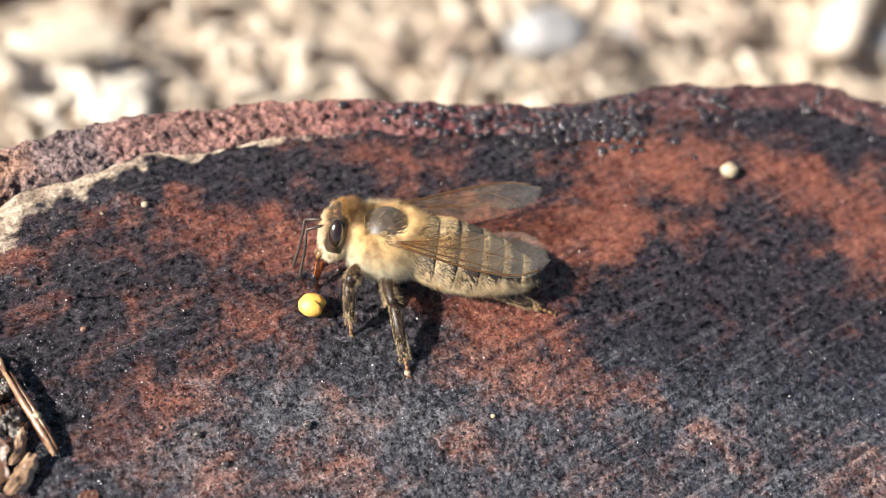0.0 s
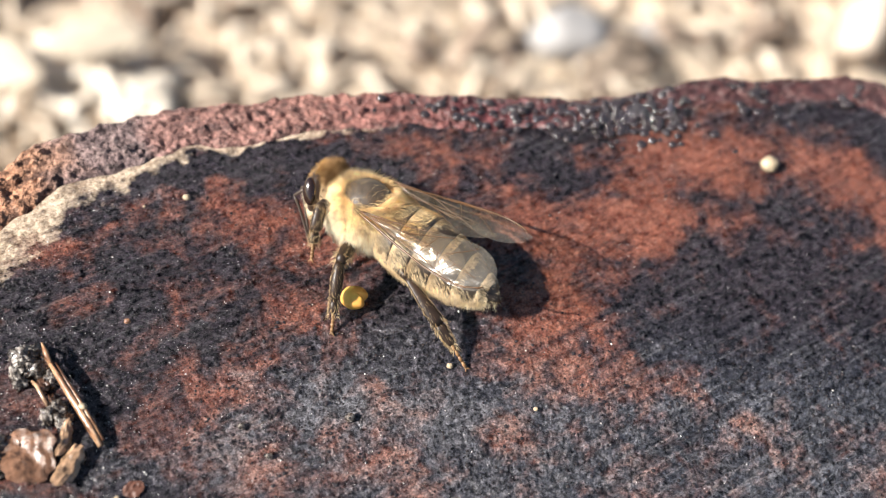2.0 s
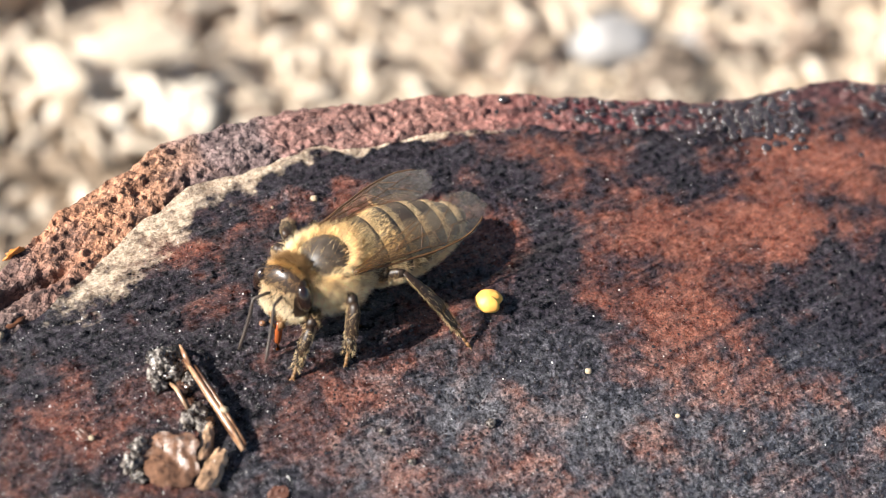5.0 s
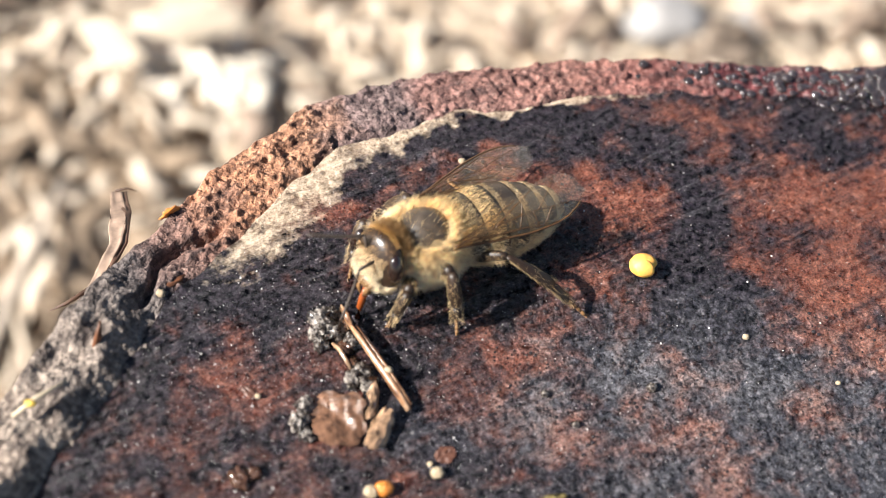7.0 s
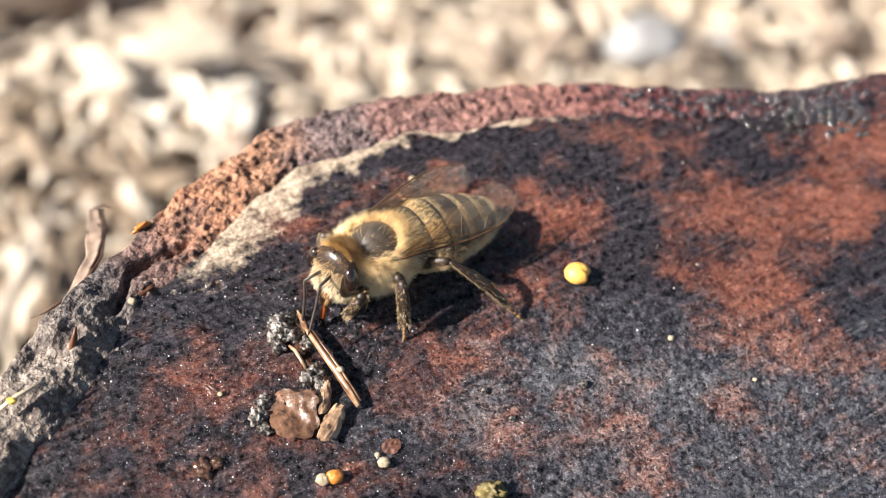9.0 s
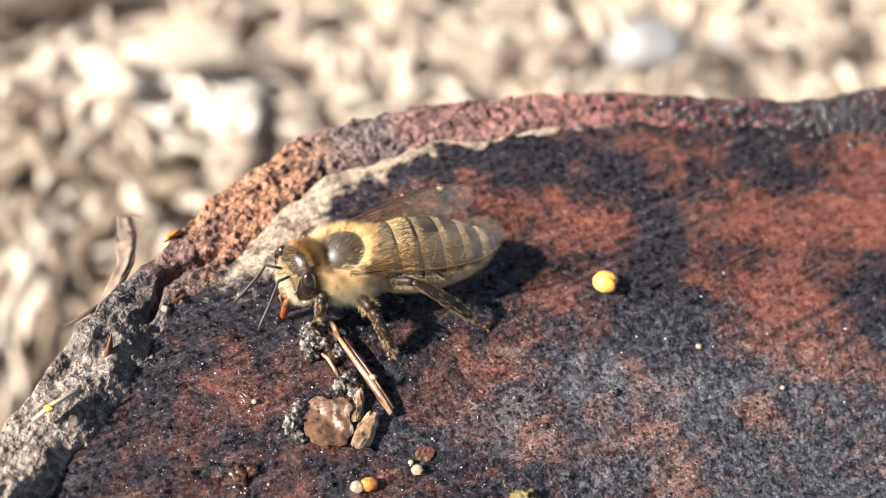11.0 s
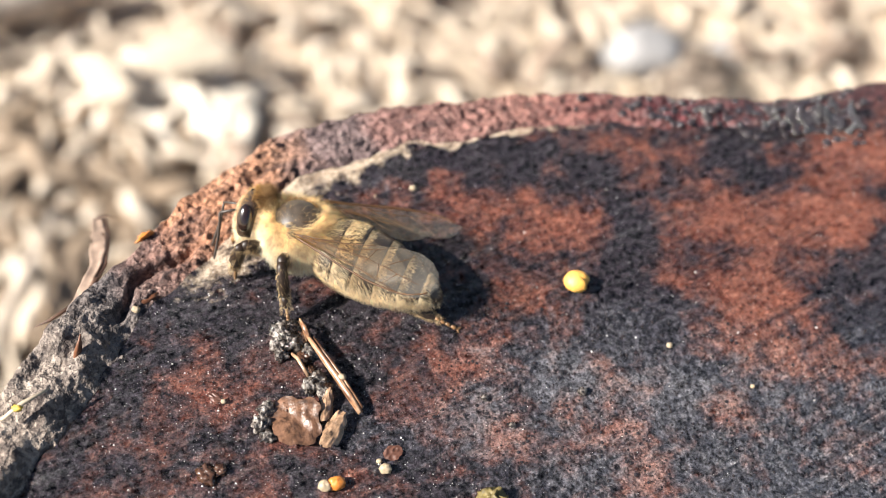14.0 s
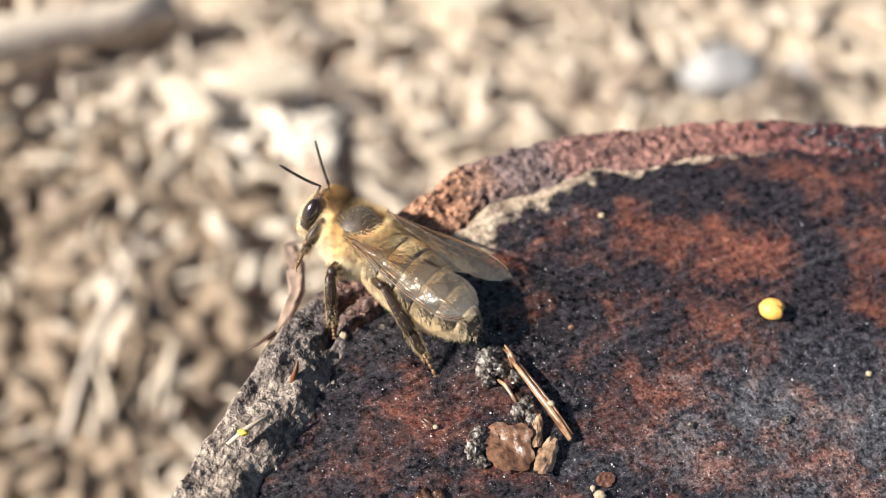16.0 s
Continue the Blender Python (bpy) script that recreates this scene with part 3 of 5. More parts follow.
def litter(rng, count, colour, name, label, length, width, region):
    """Dry bits lying criss-cross on the ground."""
    b = Build()
    for i in range(count):
        x, y = rng.uniform(*region[0]), rng.uniform(*region[1])
        if region is AREA and i % 4 == 0:
            far, way = 250 + 900 * rng.random() ** 1.6, rng.uniform(0, 2 * math.pi)
            x, y = 20 + far * math.cos(way), 220 + far * math.sin(way)
            if math.hypot(x - CENTRE[0], y - CENTRE[1]) < 75:
                continue
        ang, tilt = rng.uniform(0, math.pi), rng.uniform(-0.25, 0.25)
        L, w = rng.uniform(*length), rng.uniform(*width)
        d = Vector((math.cos(ang) * math.cos(tilt), math.sin(ang) * math.cos(tilt), math.sin(tilt)))
        c = Vector((x, y, GROUND / MM + rng.uniform(1, 8)))
        side = Vector((-math.sin(ang), math.cos(ang), rng.uniform(-0.3, 0.3)))
        up = Vector((0, 0, 1))
        pts = []
        for t in (-1, -0.35, 0.35, 1):
            q = c + d * (t * L / 2) + up * (1.2 * (1 - t * t)) + side * (w * 0.3 * rng.uniform(-1, 1))
            hw = w * (0.5 if abs(t) < 0.9 else 0.22)
            pts += [q - side * hw, q + up * (hw * 0.35), q + side * hw, q - up * (hw * 0.4)]
        f = []
        for s in range(3):
            for e in range(4):
                f.append((s * 4 + e, s * 4 + (e + 1) % 4, s * 4 + 4 + (e + 1) % 4, s * 4 + 4 + e))
        f += [(3, 2, 1, 0), (12, 13, 14, 15)]
        b.add(pts, f)
    m = Mat(name)
    col = m.mix(m.island(), tuple(k * 0.84 for k in colour), tuple(min(1, k * 1.08) for k in colour))
    col = m.mix(m.ramp(m.noise(160, 4), [(0.4, 0.0), (0.7, 0.2)]), col, tuple(k * 0.35 for k in colour))
    m.set(color=col, rough=0.7)
    m.bump(m.noise(500, 4), 0.0005)
    single(name, b, m.m, pose(0, 0, 0), label, "plant litter", kind="stuff")


_rng = random.Random(8)
AREA = ((-320, 360), (40, 520))
litter(_rng, 5400, (0.59, 0.485, 0.37), "dry_straw", "pale dry straw and grass stalks scattered on the ground", (5, 26), (1.1, 3.4), AREA)
litter(_rng, 2600, (0.60, 0.50, 0.39), "dry_leaf_bits", "pale dry leaf and chip bits lying on the ground", (4, 17), (2.4, 7.5), AREA)
litter(_rng, 380, (0.26, 0.19, 0.14), "bark_litter", "dark brown bark crumbs lying on the ground", (6, 26), (4, 12), AREA)
litter(_rng, 380, (0.27, 0.195, 0.13), "dark_leaf_litter", "dark brown rotting leaf bits on the ground", (6, 22), (3, 9), ((-140, -60), (95, 208)))
litter(_rng, 60, (0.20, 0.15, 0.11), "leaf_mould", "dark leaf mould in a hollow beside the stones", (6, 18), (4, 10), ((72, 86), (232, 250)))
litter(_rng, 70, (0.76, 0.67, 0.55), "bleached_straw", "sun-bleached straw heaped on the ground", (12, 30), (3, 7), ((-86, -46), (202, 222)))

M_STONE = plain("pale_grey_stone", (0.30, 0.285, 0.275), 0.8, 0.25, 120, 0.0006).m
M_STICK = plain("weathered_twig", (0.58, 0.48, 0.38), 0.75, 0.3, 150, 0.0005).m
M_CHIP = plain("bleached_chip", (0.58, 0.48, 0.36), 0.7, 0.2, 150, 0.0005).m
for _x, _y, _r in ((66, 251, 12), (93, 257, 7), (176, 266, 9)):
    single("stone", Build().blob((0, 0, _r * 0.55), (_r, _r * 0.8, _r * 0.62), 24, 16, 0.3, 1.4, _x), M_STONE, pose(_x * MM, _y * MM, GROUND), "smooth pale grey stone on the dry ground", "stone", "stones on the ground")
for _x0, _y0, _x1, _y1, _r in ((-168, 205, -96, 252, 7.0), (-175, 262, -20, 300, 8.0), (150, 250, 196, 330, 6.0), (-92, 110, -88, 170, 1.3)):
    _b = Build()
    _pts = [Vector((_x0 + (_x1 - _x0) * t, _y0 + (_y1 - _y0) * t, GROUND / MM + 14 + 3 * math.sin(5 * t))) for t in (0, 0.2, 0.4, 0.6, 0.8, 1)]
    _b.tube(_pts, [_r, _r * 0.95, _r * 1.05, _r * 0.9, _r * 0.85, _r * 0.7], 10)
    single("twig", _b, M_STICK, pose(0, 0, 0), "weathered pale twig lying in the dry litter", "twig", "twigs on the ground")
for _x, _y, _r, _a in ((-64, 222, 9, 20), (-84, 212, 7, -30), (-10, 262, 6, 10)):
    single("wood_chip", Build().blob((0, 0, 0), (_r * 1.5, _r * 0.75, _r * 0.2), 22, 10, 0.35, 1.6, _r), M_CHIP, pose(_x * MM, _y * MM, GROUND + 0.016, 8, 6, _a), "bleached flat wood chip on the ground", "wood chip", "wood chips on the ground")


# ---- droplets and added glint specks on the sawn face ----
def droplets():
    rng = random.Random(11)
    b = Build()
    ico = bmesh.new()
    bmesh.ops.create_icosphere(ico, subdivisions=2, radius=1.0)
    ico.verts.ensure_lookup_table()
    vs = [v.co.copy() for v in ico.verts]
    fs = [tuple(v.index for v in f.verts) for f in ico.faces]
    ico.free()
    made = 0
    while made < 5600:
        u = rng.random()
        if u < 0.03:
            x, y, r = rng.gauss(12, 5), rng.gauss(53.6, 1.0), 0.13 + 0.30 * rng.random() ** 1.5
        elif u < 0.055:
            x, y, r = rng.gauss(19.5, 1.6), rng.gauss(54.2, 0.8), rng.uniform(0.14, 0.36)
        elif u < 0.15:
            x, y, r = rng.uniform(8, 40), rng.gauss(56.6, 2.2), 0.10 + 0.32 * rng.random() ** 2
        elif u < 0.44:
            x, y, r = rng.uniform(-8, 36), rng.uniform(18, 36), 0.03 + 0.10 * rng.random() ** 2
        elif u < 0.80:
            x, y, r = rng.uniform(-29, 2), rng.uniform(18, 46), 0.025 + 0.06 * rng.random() ** 2
        else:
            x, y, r = rng.uniform(-26, 42), rng.uniform(18, 55), 0.03 + 0.08 * rng.random() ** 2
        d = math.degrees(math.atan2(y - CENTRE[1], x - CENTRE[0]))
        lim = float(outline(d)) - (0.6 if u < 0.15 else float(bark_width(d)) + 0.3)
        if math.hypot(x - CENTRE[0], y - CENTRE[1]) > lim:
            continue
        if 0.055 <= u < 0.15 and rng.random() > 2.2 * float(vnoise(np.array([x * 0.45]), np.array([y * 0.45]), 5)[0]) - 0.75:
            made += 1
            continue
        if 106 < d < 146 and math.hypot(x - CENTRE[0], y - CENTRE[1]) > lim - 1.6:
            continue
        z = top(x, y)
        if u < 0.15:
            bw = float(bark_width(d))
            kk = (math.hypot(x - CENTRE[0], y - CENTRE[1]) - float(outline(d)) + bw) / bw
            if kk > 0:
                z += float(bark_relief(np.array([x]), np.array([y]), np.array([d]), np.array([kk]))[0])
        fl = rng.uniform(0.5, 0.85)
        b.add([(x + q.x * r, y + q.y * r, z + q.z * r * fl + 0.02) for q in vs], fs)
        made += 1
    single("resin_droplets", b, M_DROP, pose(0, 0, 0), "tiny glossy dark resin droplets on the stump", "droplets", kind="stuff")


droplets()


def sun_specks():
    """Tiny pale pyramids added as sun glints, thickest at the near and left part of the face."""
    rng = random.Random(12)
    b = Build()
    n = 0
    while n < 2300:
        u = rng.random()
        if u < 0.6:
            x, y = rng.gauss(-17, 7.5), rng.gauss(27, 6.5)
        else:
            x, y = rng.uniform(-26, 42), rng.uniform(18, 54)
        d = math.degrees(math.atan2(y - CENTRE[1], x - CENTRE[0]))
        if math.hypot(x - CENTRE[0], y - CENTRE[1]) > float(outline(d)) - float(bark_width(d)) - 0.2:
            continue
        r = rng.uniform(0.016, 0.040) if rng.random() < 0.95 else rng.uniform(0.04, 0.08)
        z, a = top(x, y), rng.uniform(0, 3)
        ca, sa = math.cos(a) * r, math.sin(a) * r
        b.add([(x + ca, y + sa, z), (x - sa, y + ca, z + r * 0.3), (x - ca, y - sa, z), (x + sa, y - ca, z), (x, y, z + r * 1.3)], [(0, 1, 4), (1, 2, 4), (2, 3, 4), (3, 0, 4), (3, 2, 1, 0)])
        n += 1
    # near-white colour imitates glints of the wet face
    m = Mat("pale_glint")
    m.set(color=m.mix(m.island(), (0.30, 0.27, 0.25), (0.85, 0.82, 0.78)), rough=0.3, coat=0.4)
    single("sun_glint_specks", b, m.m, pose(0, 0, 0), "tiny pale specks standing in for sun glints on the stump", "dust", kind="stuff", smooth=False)


sun_specks()


# ---- the bee ----
def surface_points(rng, count, fn):
    """count pairs of point and normal from a parametric sampler."""
    out = []
    while len(out) < count:
        got = fn(rng)
        if got:
            out.append(got)
    return out


def fuzz(points, length, thick, lean, rng, droop=0.25):
    """Many fine tapering hairs as one mesh; lean is the way they are combed."""
    b = Build()
    lean = Vector(lean)
    verts, faces = [], []
    for p, n in points:
        n = Vector(n)
        L = length * rng.uniform(0.55, 1.2)
        swirl = Vector(noise.noise_vector(Vector(p) * 2.0)) * 0.30
        d = (n + lean * rng.uniform(0.5, 1.3) + swirl + Vector((rng.gauss(0, .14), rng.gauss(0, .14), rng.gauss(0, .14)))).normalized()
        a = d.orthogonal().normalized()
        c = d.cross(a)
        w = thick * rng.uniform(0.7, 1.2)
        p = Vector(p) - n * 0.06
        mid = p + d * (L * 0.55)
        clump = Vector([(math.floor(q / 0.30) + 0.5) * 0.30 for q in p]) - p
        tip = p + (d + lean * droop + Vector((0, 0, -0.12))).normalized() * L + clump * 0.45
        k = len(verts)
        for q, s in ((p, 1.0), (mid, 0.75)):
            for e in range(3):
                an = e * 2.0944
                verts.append(q + (a * math.cos(an) + c * math.sin(an)) * (w * s))
        verts.append(tip)
        for e in range(3):
            g = (e + 1) % 3
            faces.append((k + e, k + g, k + 3 + g, k + 3 + e))
            faces.append((k + 3 + e, k + 3 + g, k + 6))
    b.v, b.f = [tuple(q) for q in verts], faces
    return b


def ellipsoid_sampler(c, r, keep):
    def fn(rng):
        n = Vector((rng.gauss(0, 1), rng.gauss(0, 1), rng.gauss(0, 1))).normalized()
        p = Vector((c[0] + n.x * r[0], c[1] + n.y * r[1], c[2] + n.z * r[2]))
        if keep and not keep(p, n, rng):
            return None
        return p, Vector((n.x / r[0], n.y / r[1], n.z / r[2])).normalized()
    return fn


bee = thing("honey_bee", pose(0, 0, 0), "golden-brown furry worker honey bee walking on the stump", "bee")
TH_C, TH_R = (0.0, 0.0, 3.12), (2.2, 1.98, 1.82)


def make_thorax():
    b = Build().blob(TH_C, TH_R, 40, 28, 0.04, 2.0, 3)
    thorax = part("thorax", b, M_UNDER, bee)
    # bald plate on the back
    d = Build()
    verts, faces = [], []
    nr, na = 9, 36
    for i in range(nr + 1):
        for j in range(na):
            rr, w = i / nr, 2 * math.pi * j / na
            x, y = 0.28 + 1.42 * rr * math.cos(w), 1.52 * rr * math.sin(w)
            q = 1 - ((x - TH_C[0]) / TH_R[0]) ** 2 - ((y - TH_C[1]) / TH_R[1]) ** 2
            verts.append((x, y, TH_C[2] + TH_R[2] * math.sqrt(max(q, 0)) + 0.30 * (1 - rr ** 2) - 0.02))
    for i in range(nr):
        for j in range(na):
            k = (j + 1) % na
            faces.append((i * na + j, i * na + na + j, i * na + na + k, i * na + k))
    d.add(verts, faces)
    part("bald_back_plate", d, M_SCUTUM, thorax, "bald grey-brown glossy plate on the back")
    rng = random.Random(24)
    short = surface_points(rng, 380, ellipsoid_sampler((TH_C[0], TH_C[1], TH_C[2] + 0.2), TH_R, lambda p, n, rg: p.z > 3.9 and math.hypot((p.x - 0.28) / 1.42, p.y / 1.52) < 0.9))
    part("plate_fuzz", fuzz(short, 0.22, 0.008, (-0.4, 0, 0), rng), M_CROWN, thorax, "sparse short brown fuzz")
    sc = Build().blob((-1.25, 0, 4.28), (0.42, 0.95, 0.34), 20, 12)
    part("scutellum", sc, M_SCUTUM, thorax)
    for s in (1, -1):
        part("wing_tegula", Build().blob((-0.10, s * 1.66, 4.12), (0.34, 0.22, 0.26), 14, 10), M_CHITIN, thorax)
    rng = random.Random(21)

    def keep(p, n, rg):
        bald = math.hypot((p.x - 0.28) / 1.42, p.y / 1.52)
        if p.z > 3.6 and bald < 0.95:
            return rg.random() < 0.015 + 1.1 * max(0.0, bald - 0.76)
        return p.z > 1.55
    pts = surface_points(rng, 25000, ellipsoid_sampler(TH_C, TH_R, keep))
    part("thorax_fur", fuzz(pts, 0.84, 0.0098, (-0.40, 0, -0.10), rng), M_FUZZ, thorax, "dense golden fur")
    rng = random.Random(23)
    pts = surface_points(rng, 3600, ellipsoid_sampler((1.25, 0, 3.3), (0.95, 1.45, 1.35), lambda p, n, rg: n.x > -0.1 and p.z > 2.2 and math.hypot((p.x - 0.28) / 1.42, p.y / 1.52) > 0.92))
    part("collar_fur", fuzz(pts, 0.70, 0.0105, (0.35, 0, 0.1), rng), M_FUZZ, thorax, "golden fur behind the head")
    rng = random.Random(22)
    pts = surface_points(rng, 2200, ellipsoid_sampler((-1.6, 0, 3.6), (0.9, 1.5, 0.9), lambda p, n, rg: n.z > -0.2 and p.x < -0.6))
    part("back_fur", fuzz(pts, 0.85, 0.0120, (-0.7, 0, 0.2), rng), M_FUZZ, thorax)


make_thorax()


# head, turning at the neck
NECK = (2.05, 0.0, 3.3)
head = part("head", Build().blob((0.98, 0, -0.05), (0.80, 1.68, 1.76), 36, 26, 0.03, 2.0, 5), M_CHITIN, bee, at=pose(NECK[0] * MM, NECK[1] * MM, NECK[2] * MM))


def make_head():
    for s in (1, -1):
        turn = Euler((radians(s * 8), radians(10), radians(s * -14))).to_matrix()
        e = Build().blob((1.20, s * 1.40, 0.34), (0.46, 0.42, 0.86), 24, 20, turn=turn)
        part("compound_eye", e, M_EYE, head, "glossy black-brown compound eye")
        j = Build().tube([(1.50, s * 0.26, -1.35), (1.68, s * 0.34, -1.8), (1.62, s * 0.08, -2.25)], [0.26, 0.22, 0.06], 10, 0.6)
        part("mandible", j, M_CLAW, head)
    part("upper_lip", Build().blob((1.50, 0, -1.25), (0.34, 0.66, 0.45), 18, 12), M_CLAW, head)
    for y, z in ((0, 1.55), (0.28, 1.42), (-0.28, 1.42)):
        part("ocellus", Build().blob((1.22, y, z), (0.12, 0.12, 0.12), 10, 8), M_EYE, head)
    rng = random.Random(31)

    def keep(p, n, rg):
        if abs(p.y) > 1.02 and -0.85 < p.z < 1.55 and n.x > -0.45:
            return False
        if p.z > 0.75 and n.x > 0.1:
            return rg.random() < 0.12
        return True
    pts = surface_points(rng, 9000, ellipsoid_sampler((0.98, 0, -0.05), (0.80, 1.68, 1.76), keep))
    part("head_fur", fuzz(pts, 0.34, 0.0090, (0.0, 0, -0.35), rng), M_FACE, head, "short pale fur")
    rng = random.Random(32)
    pts = surface_points(rng, 2200, ellipsoid_sampler((0.35, 0, 0.9), (0.55, 1.05, 0.85), lambda p, n, rg: n.z > -0.1 and n.x < 0.75))
    part("crown_fur", fuzz(pts, 0.60, 0.0085, (0.1, 0, 0.2), rng), M_CROWN, head)


make_head()
ANTENNAE, TONGUE_AT = {}, (1.62, 0.0, -1.35)
for _s in (1, -1):
    _b = Build().tube([(0, 0, 0), (0.55, 0, 0.16), (1.25, 0, 0.30)], [0.10, 0.085, 0.085], 8)
    _pts = [(1.25 + 0.26 * math.sin(i * 0.12) * i * 0.2 + 0.10 * i, 0.02 * i, 0.30 - 0.27 * i) for i in range(11)]
    _b.tube(_pts, [0.065, 0.080] + [0.088] * 8 + [0.05], 8)
    ANTENNAE[_s] = part("antenna", _b, M_ANTENNA, head)
tongue = part("tongue", Build().tube([(0, 0, 0.2), (0.14, 0, -0.5), (0.20, 0, -1.2), (0.16, 0, -2.0), (0.04, 0, -2.7)], [0.26, 0.27, 0.25, 0.20, 0.07], 12, 0.75), M_TONGUE, head, "translucent amber-red tongue")


def abdomen_line(t):
    """Centre, half width, half height along the abdomen, t from 0 at the waist to 1 at the tip."""
    x = -1.35 - 8.15 * t
    z = 3.02 - 0.42 * t - 0.45 * t * t
    w = 2.30 * math.sin(math.pi * min(1, 0.16 + 0.84 * t) ** 0.82) ** 0.62 if t < 0.999 else 0.06
    return x, z, max(w, 0.06), max(w * 0.86, 0.06)


def make_abdomen():
    core = Build()
    ts = [i / 30 for i in range(31)]

    def ring(t, k=1.0, dz=0.0, n=36):
        x, z, w, h = abdomen_line(t)
        return [(x, w * k * math.cos(2 * math.pi * j / n), z + h * k * math.sin(2 * math.pi * j / n) + dz) for j in range(n)]
    verts, faces = [], []
    for t in ts:
        verts += ring(t, 0.93)
    for i in range(30):
        for j in range(36):
            k = (j + 1) % 36
            faces.append((i * 36 + j, i * 36 + k, i * 36 + 36 + k, i * 36 + 36 + j))
    core.add(verts, faces)
    abdomen = part("abdomen", core, M_CHITIN, bee)
    cuts = [0.03, 0.17, 0.33, 0.50, 0.67, 0.83, 1.0]
    for a, e in zip(cuts, cuts[1:]):
        seg = Build()
        verts, faces = [], []
        n = 9
        for i in range(n):
            u = i / (n - 1)
            t = a + (min(e + 0.02, 1.0) - a) * u
            verts += ring(t, 0.965 + 0.04 * u if e < 1 else 0.97 - 0.02 * u)
        verts += ring(min(e + 0.02, 1.0), 0.94)
        for i in range(n):
            for j in range(36):
                k = (j + 1) % 36
                faces.append((i * 36 + j, i * 36 + k, i * 36 + 36 + k, i * 36 + 36 + j))
        seg.add(verts, faces)
        me = seg.mesh("abdomen_ring")
        along_ring = me.attributes.new("along", "FLOAT", "POINT")
        along_ring.data.foreach_set("value", [min(1.0, max(i / (n - 1), 0.6 if e == 1.0 else 0.0)) for i in range(n + 1) for j in range(36)])
        part("abdomen_ring", me, M_TERGITE, abdomen)
    rng = random.Random(41)

    def band(rg):
        i = rg.randrange(6)
        a, e = cuts[i], cuts[i + 1]
        u = rg.random() ** (1.3 if i else 0.8)
        w = rg.uniform(-0.55, math.pi + 0.55)
        t = a + (e - a) * (u * (0.34 + 0.16 * max(0.0, min(1.0, 1.15 - 1.5 * math.sin(w))) + (0.45 if i == 0 else 0.0)) + 0.02)
        x, z, hw, hh = abdomen_line(t)
        n = Vector((0.0, math.cos(w) / hw, math.sin(w) / hh)).normalized()
        return (x, hw * math.cos(w) * 0.98, z + hh * math.sin(w) * 0.98), n
    pts = surface_points(rng, 9500, band)
    rng2 = random.Random(44)

    def sparse(rg):
        t, w = rg.uniform(0.05, 0.97), rg.uniform(-0.3, math.pi + 0.3)
        x, z, hw, hh = abdomen_line(t)
        return (x, hw * math.cos(w) * 0.98, z + hh * math.sin(w) * 0.98), Vector((0.0, math.cos(w) / hw, math.sin(w) / hh)).normalized()
    part("plate_fuzz", fuzz(surface_points(rng2, 600, sparse), 0.24, 0.0065, (-2.2, 0, 0), rng2), M_BAND, abdomen, "sparse short fuzz on the dark plates")
    part("band_fur", fuzz(pts, 0.28, 0.0085, (-3.0, 0, 0), rng), M_BAND, abdomen, "pale hair bands")
    rng = random.Random(43)

    def waist(rg):
        t, w = rg.uniform(0.02, 0.30), rg.uniform(-0.4, math.pi + 0.4)
        x, z, hw, hh = abdomen_line(t)
        return (x, hw * math.cos(w) * 0.98, z + hh * math.sin(w) * 0.98), Vector((0.0, math.cos(w) / hw, math.sin(w) / hh)).normalized()
    part("waist_fur", fuzz(surface_points(rng, 5200, waist), 0.40, 0.0080, (-1.9, 0, 0), rng), M_FUZZ, abdomen, "golden fur at the waist")
    rng = random.Random(42)

    def under(rg):
        t = rg.uniform(0.04, 0.985)
        w = rg.gauss(-0.55, 0.42)
        if w < -1.4 or w > 0.30 or rg.random() < 0.95 * smooth(0.72, 0.95, t):
            return None
        w = rg.choice((w, math.pi - w))
        x, z, hw, hh = abdomen_line(t)
        n = Vector((0.0, math.cos(w) / hw, math.sin(w) / hh)).normalized()
        return (x, hw * math.cos(w) * 0.98, z + hh * math.sin(w) * 0.98), n
    pts = surface_points(rng, 8500, under)
    part("side_fur", fuzz(pts, 0.52, 0.0090, (-0.9, 0, -0.25), rng), M_BELLY, abdomen, "pale shaggy side fur")


make_abdomen()


# wings: x runs out along the wing, y to the trailing edge
def wing(length, lead, trail, veins, name, parent, at):
    nu, nv = 60, 18
    lu, lv = zip(*lead)
    tu, tv = zip(*trail)

    def place(u, v):
        x = length * u
        a, b = float(np.interp(u, lu, lv)), float(np.interp(u, tu, tv))
        y = a + (b - a) * v
        z = 0.34 * math.sin(math.pi * v) * (1 - u * 0.5) + 0.035 * math.sin(u * 17 + v * 5) * v + 0.012 * math.sin(u * 31 - v * 9)
        return x, y, z
    b = Build()
    b.add([place(i / nu, j / nv) for i in range(nu + 1) for j in range(nv + 1)],
          [(i * (nv + 1) + j, i * (nv + 1) + j + 1, (i + 1) * (nv + 1) + j + 1, (i + 1) * (nv + 1) + j) for i in range(nu) for j in range(nv)])
    w = part(name, b, M_WING, parent, at=at)
    vb = Build()
    for r, line in veins:
        pts = []
        for (u0, v0), (u1, v1) in zip(line, line[1:]):
            for q in range(6):
                pts.append(place(u0 + (u1 - u0) * q / 6, v0 + (v1 - v0) * q / 6))
        pts.append(place(*line[-1]))
        vb.tube([(x, y, z + 0.01) for x, y, z in pts], [0.80 * r * (1 - 0.5 * i / len(pts)) for i in range(len(pts))], 5)
    part("vein", vb, M_VEIN, w, "brown wing veins")
    return w


